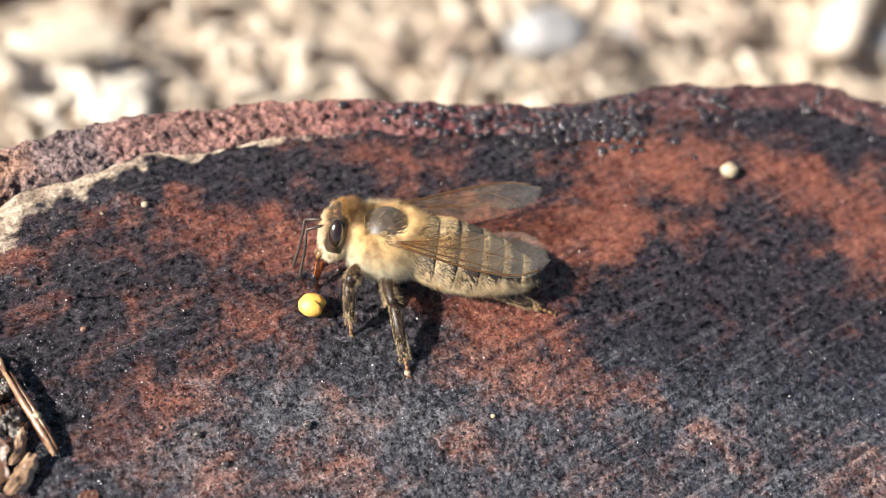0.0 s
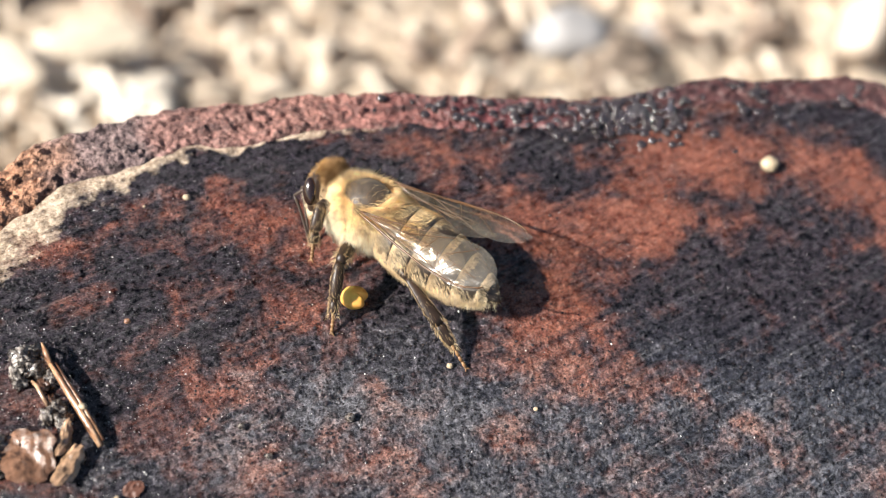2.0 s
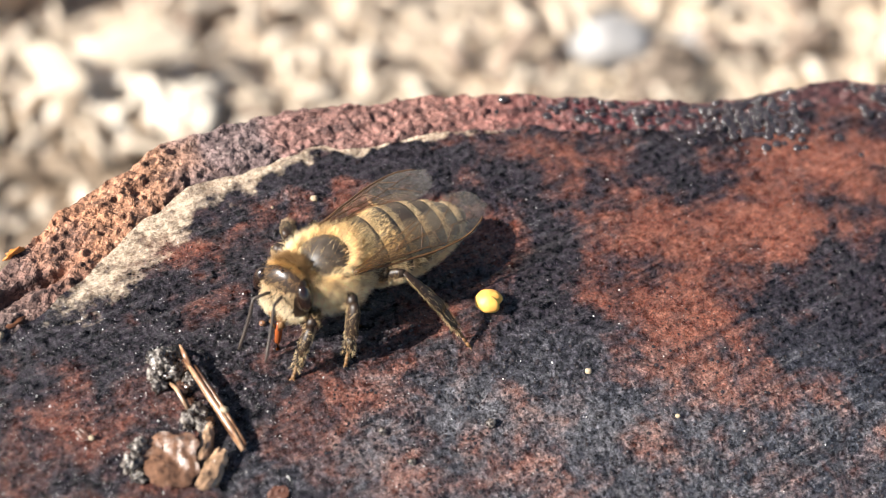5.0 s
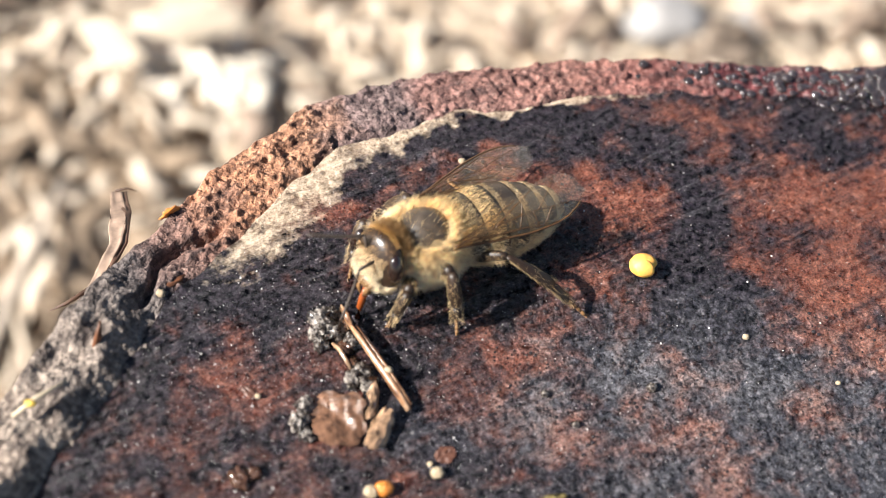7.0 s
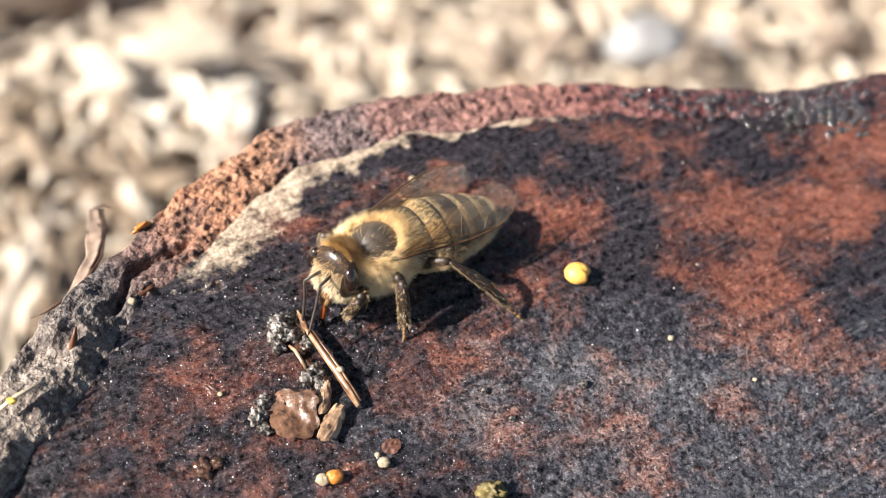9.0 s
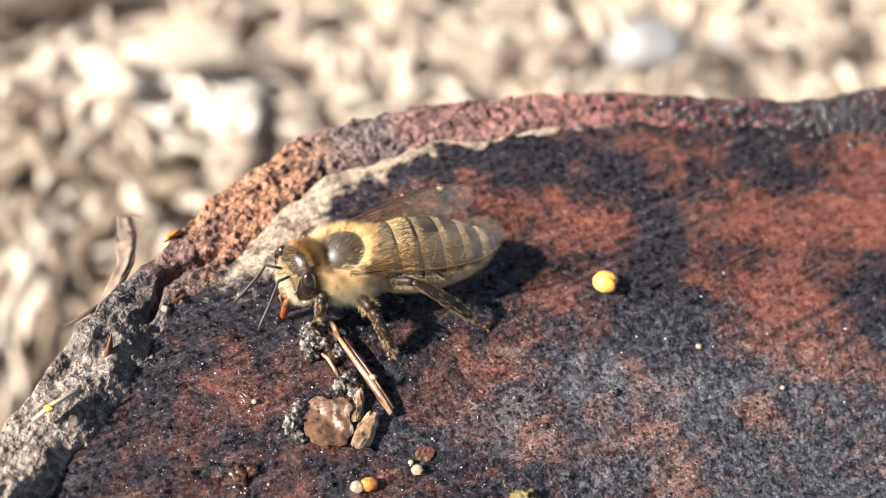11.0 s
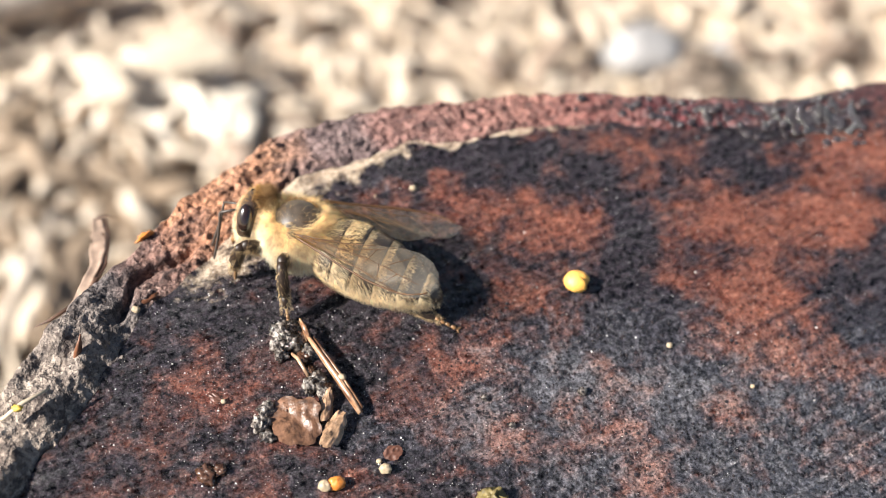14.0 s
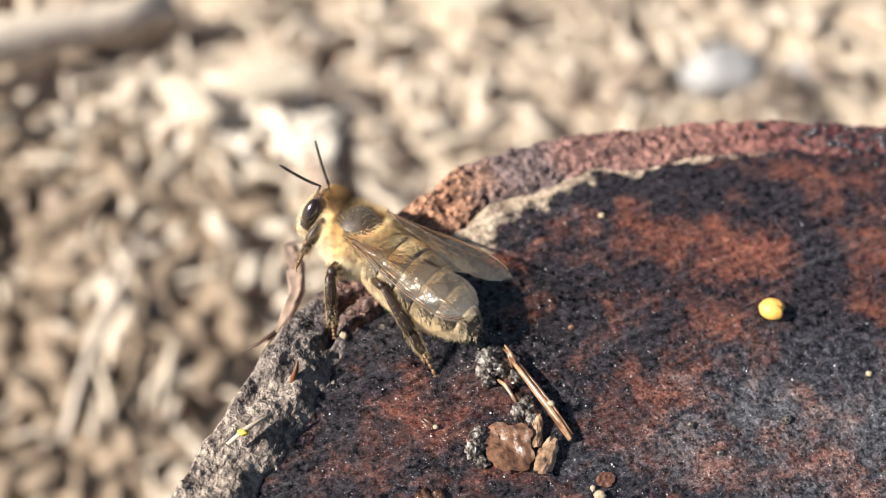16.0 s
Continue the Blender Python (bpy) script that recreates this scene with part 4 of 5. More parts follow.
F_LEAD = [(0, 0.10), (0.1, 0.16), (0.3, 0.28), (0.55, 0.36), (0.75, 0.24), (0.85, 0.02), (0.92, -0.34), (0.97, -0.80), (1.0, -1.32)]
F_TRAIL = [(0, -0.12), (0.12, -0.45), (0.3, -1.0), (0.5, -1.75), (0.68, -2.40), (0.79, -2.58), (0.88, -2.45), (0.95, -2.05), (1.0, -1.40)]
F_VEINS = [(0.105, [(0, 0.05), (0.3, 0.03), (0.6, 0.03), (0.8, 0.05), (0.95, 0.12)]), (0.05, [(0, 0.5), (0.25, 0.25), (0.5, 0.2), (0.62, 0.12), (0.78, 0.06)]),
           (0.04, [(0, 0.6), (0.3, 0.6), (0.5, 0.55), (0.7, 0.42), (0.88, 0.35)]), (0.04, [(0.3, 0.6), (0.34, 0.25)]), (0.035, [(0.5, 0.55), (0.47, 0.2)]),
           (0.035, [(0.58, 0.5), (0.62, 0.13)]), (0.035, [(0.72, 0.41), (0.66, 0.12)]), (0.035, [(0.3, 0.6), (0.45, 0.82), (0.62, 0.97)]), (0.035, [(0.5, 0.55), (0.52, 0.86)]),
           (0.03, [(0.62, 0.48), (0.72, 0.75), (0.78, 0.95)]), (0.05, [(0, 0.9), (0.25, 0.95), (0.5, 0.98)])]
H_LEAD = [(0, 0.05), (0.3, 0.2), (0.6, 0.22), (0.85, 0.0), (1.0, -0.6)]
H_TRAIL = [(0, -0.2), (0.2, -0.9), (0.5, -1.7), (0.75, -1.75), (0.92, -1.3), (1.0, -0.65)]
H_VEINS = [(0.05, [(0, 0.1), (0.4, 0.06), (0.8, 0.05)]), (0.035, [(0, 0.4), (0.4, 0.4), (0.8, 0.35)]), (0.03, [(0.35, 0.4), (0.6, 0.8)]), (0.03, [(0.1, 0.4), (0.3, 0.9)])]
WINGS = {}
for _s in (1, -1):
    WINGS[_s] = wing(8.9, [(u, -v * _s) for u, v in F_LEAD], [(u, -v * _s) for u, v in F_TRAIL], F_VEINS, "forewing", bee, pose(0, 0, 0))
    WINGS[_s * 2] = wing(6.4, [(u, -v * _s) for u, v in H_LEAD], [(u, -v * _s) for u, v in H_TRAIL], H_VEINS, "hindwing", bee, pose(0, 0, 0))
    for _k in (_s, _s * 2):
        tagged(WINGS[_k], "clear amber-tinted wing folded over the back")


# legs: an upper piece from the hip, a lower piece from the knee to the claw
LEGS = {}
HIPS = {"foreleg": (1.15, 0.75, 1.75), "middle_leg": (-0.15, 0.85, 1.55), "hind_leg": (-1.6, 0.80, 1.80)}
SIZES = {"foreleg": (2.5, 3.3, 0.48), "middle_leg": (2.9, 4.1, 0.52), "hind_leg": (3.3, 6.2, 0.40)}


def leg(name):
    a, b, r = SIZES[name]
    hind = name == "hind_leg"
    up = Build().tube([(0, 0, 0), (0.35, 0, 0.02), (a * 0.3, 0, 0.06), (a * 0.6, 0, 0.10), (a * 0.9, 0, 0.04), (a, 0, 0)], [r * 0.85, r * 1.1, r * 0.95, r * 1.0, r * 0.8, r * 0.55], 10, 0.8)
    upper = part(name, up, M_LEG, bee)
    rng = random.Random(len(name))
    hairs = []
    for i in range(480):
        t, w = rng.uniform(0.05, 0.95), rng.uniform(0, 2 * math.pi)
        hairs.append(((a * t, r * 0.75 * math.cos(w), r * 0.9 * math.sin(w)), (0.2, math.cos(w), math.sin(w))))
    part("leg_hair", fuzz(hairs, 0.46, 0.0085, (0.5, 0, -0.3), rng), M_LEGHAIR, upper)
    m = 0.52
    low = Build()
    if hind:
        low.tube([(0, 0, 0), (0.25, 0, 0.10), (b * 0.25, 0, 0.25), (b * 0.45, 0, 0.36), (b * m, 0, 0.36)], [0.17, 0.20, 0.32, 0.42, 0.33], 12, 0.40, up=(0, 1, 0))
        low.tube([(b * m - 0.05, 0, 0.34), (b * m + 0.3, 0, 0.32), (b * 0.72, 0, 0.20), (b * 0.75, 0, 0.18)], [0.20, 0.32, 0.28, 0.13], 12, 0.40, up=(0, 1, 0))
        q = [(b * 0.75, 0, 0.18), (b * 0.81, 0, 0.13), (b * 0.87, 0, 0.08), (b * 0.93, 0, 0.04), (b, 0, 0)]
    else:
        low.tube([(0, 0, 0), (0.2, 0, 0.06), (b * 0.25, 0, 0.12), (b * 0.45, 0, 0.15), (b * m, 0, 0.14)], [r * 0.55, r * 0.8, r * 0.95, r * 0.95, r * 0.6], 10, 0.7)
        low.tube([(b * m, 0, 0.14), (b * 0.58, 0, 0.13), (b * 0.70, 0, 0.09), (b * 0.74, 0, 0.08)], [r * 0.5, r * 0.75, r * 0.7, r * 0.35], 10, 0.7)
        q = [(b * 0.74, 0, 0.08), (b * 0.80, 0, 0.06), (b * 0.86, 0, 0.04), (b * 0.93, 0, 0.02), (b, 0, 0)]
    lower = part("lower_leg", low, M_LEG, upper)
    # the foot of small joints, spurs and claws, in the same rigid piece
    foot = Build()
    for i in range(4):
        p0, p1 = Vector(q[i]), Vector(q[i + 1])
        foot.tube([p0, p0.lerp(p1, 0.55), p1], [0.085, 0.125, 0.09], 8)
    for s in (1, -1):
        foot.tube([(b, 0, 0), (b + 0.18, s * 0.14, 0.03), (b + 0.26, s * 0.22, -0.10)], [0.055, 0.045, 0.012], 6)
    foot.blob((b + 0.05, 0, -0.02), (0.12, 0.11, 0.08), 10, 8)
    me_low, me_foot = lower.data, foot.mesh("foot")
    bm = bmesh.new()
    bm.from_mesh(me_low)
    n0 = len(bm.faces)
    bm.from_mesh(me_foot)
    bm.faces.ensure_lookup_table()
    hair = []
    for i in range(640 if hind else 420):
        t, w = rng.uniform(0.03, 0.80), rng.uniform(0, 2 * math.pi)
        if hind:
            w = rng.choice((0.0, math.pi)) + rng.gauss(0, 0.34) if i % 4 else rng.uniform(0, 2 * math.pi)
            hw = float(np.interp(t, [0, 0.25, 0.5, 0.7, 0.8], [0.17, 0.29, 0.38, 0.29, 0.12]))
            hz = float(np.interp(t, [0, 0.25, 0.5, 0.75], [0, 0.25, 0.36, 0.18]))
            hair.append(((b * t, 1.05 * hw * math.cos(w), hz + hw * 0.45 * math.sin(w)), (0.35, math.cos(w), math.sin(w))))
        else:
            hz = float(np.interp(t, [0, 0.25, 0.5, 0.75], [0, 0.12, 0.14, 0.08]))
            hair.append(((b * t, r * 0.66 * math.cos(w), hz + r * 0.9 * math.sin(w)), (0.4, math.cos(w), math.sin(w))))
    n1 = len(bm.faces)
    bm.from_mesh(fuzz(hair, 0.42 if hind else 0.28, 0.0085, (1.5 if hind else 0.7, 0, 0), rng).mesh("hair"))
    bm.faces.ensure_lookup_table()
    for i, f in enumerate(bm.faces):
        f.smooth = True
        f.material_index = 0 if i < n0 else (1 if i < n1 else 2)
    bm.to_mesh(me_low)
    bm.free()
    me_low.materials.append(M_CLAW)
    me_low.materials.append(M_LEGHAIR)
    return upper, lower


for _n in HIPS:
    for _s in (1, -1):
        LEGS[_n, _s] = leg(_n)


# ---- small things lying on the stump ----
def crusty_material():
    """Dried resin crust: whitish bloom over glassy dark lumps."""
    m = Mat("grey_resin_crust")
    a, b = m.noise(1500, 6, 0.65), m.noise(5200, 4, 0.6)
    k = m.mix(0.3, a, b)
    m.set(color=m.ramp(k, [(0.44, (0.018, 0.014, 0.012)), (0.52, (0.10, 0.080, 0.065)), (0.60, (0.36, 0.32, 0.28)), (0.70, (0.80, 0.77, 0.73))]),
          rough=m.ramp(k, [(0.42, 0.12), (0.58, 0.5)]), coat=0.6, coat_rough=0.1)
    m.bump(b, 0.00014, 0.9)
    return m.m


def split_twig_material():
    """Dry split twig: dark heart, pale worn edges, fibres along it."""
    m = Mat("split_brown_twig")
    a = m.noise(2600, 5, 0.6, m.stretch(0.10, 1.0, 1.0, -52))
    b = m.noise(1100, 4, 0.6)
    m.set(color=m.ramp(m.mix(0.35, a, b), [(0.36, (0.035, 0.016, 0.009)), (0.46, (0.15, 0.065, 0.030)), (0.54, (0.33, 0.175, 0.090)), (0.66, (0.62, 0.44, 0.29))]), rough=0.35, coat=0.3, coat_rough=0.2)
    m.bump(a, 0.00008, 0.9)
    return m.m


M_POLLEN = plain("yellow_pollen", (0.97, 0.43, 0.085), 0.5, 0.12, 2600, 0.00003, sss=0.15).m
M_CREAM = plain("cream_seed", (0.40, 0.31, 0.20), 0.5, 0.4, 1800, 0.00008).m
M_ORANGE = plain("orange_grain", (0.60, 0.21, 0.04), 0.3, 0.25, 1500).m
M_TWIG = split_twig_material()
M_FLAKE = plain("brown_leaf_flake", (0.17, 0.085, 0.048), 0.38, 0.80, 1900, 0.00012, coat=0.15, coat_rough=0.2).m
M_PALEF = plain("pale_brown_scale", (0.36, 0.22, 0.13), 0.24, 0.85, 1700, 0.00008, coat=0.5, coat_rough=0.12).m
M_GREYR = crusty_material()
M_AMBER = resin_material("amber_resin", (0.075, 0.034, 0.018), 0.12)
M_GREEN = plain("olive_bud", (0.20, 0.15, 0.05), 0.6, 0.6, 1500).m
M_REDF = plain("red_brown_flake", (0.11, 0.045, 0.028), 0.5, 0.5, 1300).m
M_PEEL = plain("curled_bark_peel", (0.13, 0.070, 0.045), 0.6, 0.6, 900).m
M_INNER = plain("pale_inner_bark", (0.38, 0.265, 0.195), 0.6, 0.5, 900).m
M_SPLINT = plain("red_brown_splinter", (0.15, 0.058, 0.026), 0.45, 0.5, 1200).m
M_YELLOW = plain("yellow_petal", (0.62, 0.42, 0.07), 0.5, 0.2, 1500).m
M_STRAW = plain("pale_straw", (0.56, 0.46, 0.32), 0.6, 0.35, 900).m


def on(x, y, dz=0.0, rx=0, ry=0, rz=0):
    return pose(x * MM, y * MM, (top(x, y) + dz) * MM, rx, ry, rz)


def pollen():
    b = Build()
    seg, rings = 36, 26
    verts, faces = [], []
    for i in range(rings + 1):
        ph = math.pi * i / rings
        for j in range(seg):
            th = 2 * math.pi * j / seg
            n = Vector((math.sin(ph) * math.cos(th), math.sin(ph) * math.sin(th), math.cos(ph)))
            cleft = 0.30 * math.exp(-((th - math.pi * 1.92 + math.pi) % (2 * math.pi) - math.pi) ** 2 / 0.08) * math.sin(ph)
            k = 1.0 - cleft + 0.05 * noise.noise(n * 2.2)
            verts.append((0.82 * n.x * k, 0.74 * n.y * k, 0.62 + 0.60 * n.z * k))
    for i in range(rings):
        for j in range(seg):
            a, c = i * seg + j, i * seg + (j + 1) % seg
            faces.append((a, a + seg, c + seg, c))
    b.add(verts, faces)
    return b


single("pollen_pellet", pollen(), M_POLLEN, on(0.8, 37.1, 0), "bright yellow bean-shaped pollen pellet lying on the stump", "pollen")
single("seed", Build().blob((0, 0, 0.5), (0.62, 0.55, 0.52), 22, 16, 0.15, 1.8, 4), M_CREAM, on(28.3, 50.6), "round cream seed lying on the stump", "seed")


def debris():
    # needle twig leaning on the crumbs
    b = Build()
    p0, p1 = Vector((-15.7, 31.6, 0.9)), Vector((-12.0, 26.8, 0.45))
    b.tube([p0.lerp(p1, t) + Vector((0, 0, 0.18 * math.sin(3.1 * t))) for t in (0, 0.2, 0.4, 0.6, 0.8, 1)], [0.12, 0.20, 0.24, 0.25, 0.26, 0.22], 10, 0.8)
    side = Vector((0.19, 0.14, 0.06))
    b.tube([p0.lerp(p1, t) + side + Vector((0, 0, 0.14 * math.sin(3.1 * t))) for t in (0.10, 0.3, 0.5, 0.7, 0.97)], [0.05, 0.13, 0.15, 0.15, 0.12], 8, 0.8)
    b.tube([p0 + Vector((-0.35, 0.75, 0.2)), p0 + Vector((0.0, 0.1, 0.3)), p0.lerp(p1, 0.12)], [0.05, 0.16, 0.12], 8)
    single("needle_twig", b, M_TWIG, pose(0, 0, 0), "thin brown dry twig stuck in resin on the stump", "twig")
    single("grain", Build().blob((0, 0, 0), (0.26, 0.2, 0.2), 14, 10, 0.2, 2, 2), M_CREAM, pose(-13.25 * MM, 28.75 * MM, 0.95 * MM), "tiny cream grain stuck on the twig", "grain", "grains on the stump")
    single("fibre", Build().tube([(-16.1, 32.5, 0.5), (-15.8, 31.9, 0.9), (-15.5, 31.2, 0.5)], [0.06, 0.10, 0.06], 7), M_PALEF, pose(0, 0, 0), "thin pale brown fibre sticking up from resin", "fibre")
    single("fibre", Build().tube([(-16.3, 30.4, 0.25), (-15.9, 30.0, 0.5), (-15.5, 29.4, 0.45), (-15.0, 28.7, 0.2)], [0.10, 0.13, 0.12, 0.08], 8), M_PALEF, pose(0, 0, 0), "curled orange-brown fibre stuck in resin", "fibre")
    rng = random.Random(51)
    spots = [(-16.9, 31.6, 0.75), (-16.5, 32.0, 0.55), (-17.1, 31.0, 0.5), (-16.3, 31.2, 0.6), (-16.9, 30.3, 0.4), (-15.0, 28.4, 0.5), (-14.6, 28.9, 0.55), (-14.3, 28.1, 0.5), (-14.0, 27.6, 0.4), (-17.3, 26.6, 0.5), (-17.5, 25.8, 0.5), (-17.0, 25.1, 0.45), (-15.3, 30.6, 0.5)]
    for x, y, r in spots:
        c = Build().blob((0, 0, r * 0.4), (r, r * rng.uniform(0.7, 1), r * rng.uniform(0.5, 0.9)), 22, 16, 0.60, 2.3, rng.uniform(0, 50))
        single("resin_crumb", c, M_GREYR, on(x, y, 0, 0, 0, rng.uniform(0, 180)), "greyish glossy resin crumb stuck on the stump", "resin crumb", "resin crumbs by the twig")
    for x, y, r in ((-20.1, 22.5, 0.55), (-19.4, 22.8, 0.35), (-15.9, 31.5, 0.45), (-15.6, 30.2, 0.42), (-15.1, 29.4, 0.4), (-14.7, 28.5, 0.42), (-14.1, 28.4, 0.35), (-14.2, 26.6, 0.4), (-16.6, 30.9, 0.35), (-16.2, 26.9, 0.4), (-13.0, 26.1, 0.3)):
        c = Build().blob((0, 0, r * 0.3), (r, r * rng.uniform(0.6, 1), r * rng.uniform(0.5, 0.9)), 20, 14, 0.7, 2.6, rng.uniform(0, 50))
        single("amber_resin_lump", c, M_AMBER, on(x, y, 0, 0, 0, rng.uniform(0, 180)), "glossy dark amber resin lump beside the twig", "resin lump", "resin lumps by the twig")
    # broad crumpled flakes
    for (x, y, lx, ly, rz, mat, nm, lab) in ((-15.6, 26.0, 1.30, 1.35, 20, M_FLAKE, "leaf_flake", "crumpled brown leaf flake stuck on the stump"),
                                             (-13.45, 25.45, 0.60, 1.30, -20, M_PALEF, "bud_scale", "pale brown bud scale stuck on the stump"),
                                             (-13.95, 27.0, 0.36, 1.1, -4, M_PALEF, "bud_scale", "narrow brown bud scale stuck beside the twig"),
                                             (-10.0, 24.6, 0.55, 0.45, 30, M_REDF, "bark_flake", "thin red-brown bark flake on the stump"),
                                             (-20.3, 27.2, 0.42, 0.26, -30, M_REDF, "bark_flake", "small dark bark flake on the stump")):
        f = Build()
        n = 21
        vs, fs = [], []
        for side in (1, -1):
            for i in range(n):
                for j in range(n):
                    u, v = i / (n - 1) * 2 - 1, j / (n - 1) * 2 - 1
                    # a square bent to a rounded, ragged outline
                    far = max(abs(u), abs(v))
                    way = math.atan2(v, u)
                    ragged = 1 + (0.30 if nm == "leaf_flake" else 0.16) * noise.noise((math.cos(way) * 1.4 + x, math.sin(way) * 1.4, 2.0)) + 0.10 * noise.noise((math.cos(way) * 4 + x, math.sin(way) * 4, 6.0))
                    a, c = far * math.cos(way) * ragged, far * math.sin(way) * ragged
                    crease = 1 - 2.2 * abs(noise.noise((a * 1.5 + x, c * 1.5 + y, 1.0)))
                    if nm == "leaf_flake":
                        a, c = a * (1 + 0.18 * abs(math.sin(2 * way))), c * (1 + 0.22 * abs(math.sin(2 * way + 0.5)))
                        h = 0.30 + 0.34 * abs(a * 0.8 + c * 0.5) + 0.16 * crease + 0.14 * a + 0.07 * noise.noise((a * 6 + x, c * 6, 5.0))
                    elif nm == "bud_scale":
                        h = 0.26 + 0.40 * (1 - a * a) + 0.16 * crease * abs(c) + 0.10 * noise.noise((a * 5 + x, c * 3, 7.0))
                    else:
                        h = 0.20 + 0.12 * crease
                    vs.append((lx * a, ly * c, max(h, 0.10) * min(1.0, max(lx, ly)) + side * 0.035 * (1 - far ** 4)))
            for i in range(n - 1):
                for j in range(n - 1):
                    k = (0 if side == 1 else n * n) + i * n + j
                    fs.append((k, k + n, k + n + 1, k + 1) if side == 1 else (k, k + 1, k + n + 1, k + n))
        ring = [i * n for i in range(n)] + [(n - 1) * n + j for j in range(1, n)] + [i * n + n - 1 for i in range(n - 2, -1, -1)] + list(range(n - 2, 0, -1))
        for a, c in zip(ring, ring[1:] + ring[:1]):
            fs.append((a, c, c + n * n, a + n * n)[::-1])
        f.add(vs, fs)
        single(nm, f, mat, on(x, y, 0.03, 0, 0, rz), lab, nm.replace("_", " "))
    for x, y, r, mat, lab in ((-10.35, 23.55, 0.36, M_CREAM, "round cream grain on the stump"), (-10.75, 24.0, 0.17, M_CREAM, "tiny white grain on the stump"), (-13.0, 22.4, 0.48, M_ORANGE, "translucent orange resin grain on the stump"),
                              (-13.6, 22.2, 0.40, M_CREAM, "pale yellowish grain on the stump"), (6.55, 33.3, 0.20, M_CREAM, "tiny cream grain on the stump"), (-4.85, 28.6, 0.24, M_GREYR, "tiny grey grain on the stump"),
                              (11.5, 30.9, 0.15, M_CREAM, "tiny cream grain on the stump"), (-9.8, 43.7, 0.22, M_CREAM, "small white grain on the stump"),
                              (-12.2, 42.8, 0.09, M_CREAM, "tiny white grain on the stump"), (-19.8, 27.0, 0.17, M_CREAM, "tiny pale grain on the stump"), (-25.7, 32.5, 0.26, M_CREAM, "tiny white grain by the bark"),
                              (-3.2, 27.0, 0.22, M_GREYR, "tiny grey grain on the stump"), (1.0, 29.6, 0.3, M_GREYR, "small grey crumb on the stump"), (-11.9, 34.6, 0.2, M_TWIG, "tiny brown grain on the stump")):
        single("grain", Build().blob((0, 0, r * 0.7), (r, r * 0.85, r * 0.8), 16, 12, 0.25, 2.0, x), mat, on(x, y), lab, "grain", "grains on the stump")
    bud = Build()
    bud.blob((0, 0, 0.45), (0.72, 0.55, 0.50), 26, 18, 0.75, 2.8, 6)
    single("dry_bud", bud, M_GREEN, on(-4.4, 22.2), "small olive-brown dry bud on the stump", "bud")
    # curled strip of bark standing at the edge
    peel = thing("bark_peel", pose(0, 0, 0), "curled strip of bark, pale inside, standing out from the stump's edge", "bark strip")
    path = [(-30.5, 32.8, -2.3), (-29.7, 34.6, -2.0), (-29.2, 37.0, -2.1), (-29.7, 39.8, -3.1), (-30.5, 42.3, -4.5)]
    wid = [0.12, 0.26, 0.42, 0.50, 0.34]
    for nm, mat, shift, wide, thick in (("inner_face", M_INNER, 0.0, 1.0, 0.16), ("outer_bark", M_PEEL, 0.42, 0.55, 0.34)):
        pb = Build()
        vs, fs = [], []
        m = len(path) * 5 - 4
        for i in range(m):
            u = i / 5
            k = min(int(u), len(path) - 2)
            p = Vector(path[k]).lerp(Vector(path[k + 1]), u - k)
            w = (wid[k] + (wid[k + 1] - wid[k]) * (u - k)) * (1 + 0.25 * noise.noise((u * 2.2, 4.0, shift)))
            for j in range(12):
                an = 2 * math.pi * j / 12
                cx, cy = wide * w * math.cos(an) + shift, thick * math.sin(an) + 0.35 * w * math.cos(an) ** 2 - 0.5 * shift
                vs.append(p + Vector((0.97 * cx, 0.20 * cx - 0.50 * cy, 0.82 * cy + 0.16 * noise.noise((u * 3, j * 0.5, 0)))))
        for i in range(m - 1):
            for j in range(12):
                fs.append((i * 12 + j, i * 12 + (j + 1) % 12, i * 12 + 12 + (j + 1) % 12, i * 12 + 12 + j))
        fs += [tuple(range(11, -1, -1)), tuple((m - 1) * 12 + j for j in range(12))]
        pb.add(vs, fs)
        part(nm, pb, mat, peel)
    single("splinter", Build().tube([(-31.9, 32.2, -2.2), (-31.1, 32.7, -2.1), (-30.0, 33.6, -1.8)], [0.03, 0.10, 0.14], 7), M_PEEL, pose(0, 0, 0), "thin dark splinter at the stump's edge", "splinter")
    single("splinter", Build().tube([(-30.6, 42.3, -4.4), (-29.9, 42.6, -4.4), (-29.2, 42.5, -4.5)], [0.09, 0.06, 0.02], 7), M_PEEL, pose(0, 0, 0), "thin dark splinter at the tip of the bark strip", "splinter")
    single("bark_splinter", Build().tube([(-28.3, 28.6, 0.6), (-28.1, 28.9, 1.6), (-28.0, 29.3, 2.3)], [0.30, 0.26, 0.06], 8, 0.6), M_SPLINT, pose(0, 0, 0), "red-brown splinter standing in the bark", "splinter")
    single("bark_lens", Build().blob((0, 0, 0), (0.70, 0.22, 0.20), 18, 12, 0.4, 2.0, 5), M_SPLINT, pose(-25.2 * MM, 33.4 * MM, 0.05 * MM, 0, 0, 40), "orange-brown bark flake in a crack of the bark", "bark flake")
    single("orange_flake", Build().blob((0, 0, 0), (0.62, 0.20, 0.5), 18, 14, 0.5, 2.0, 9), M_ORANGE, pose(-26.1 * MM, 37.9 * MM, 0.2 * MM, 20, 30, 50), "translucent orange bark flake on the stump's rim", "bark flake")
    single("straw_bit", Build().tube([(-31.2, 24.0, 1.6), (-30.2, 24.9, 2.0), (-29.0, 26.0, 1.9)], [0.10, 0.14, 0.05], 8), M_STRAW, pose(0, 0, 0), "short pale straw bit lying on the bark", "straw")
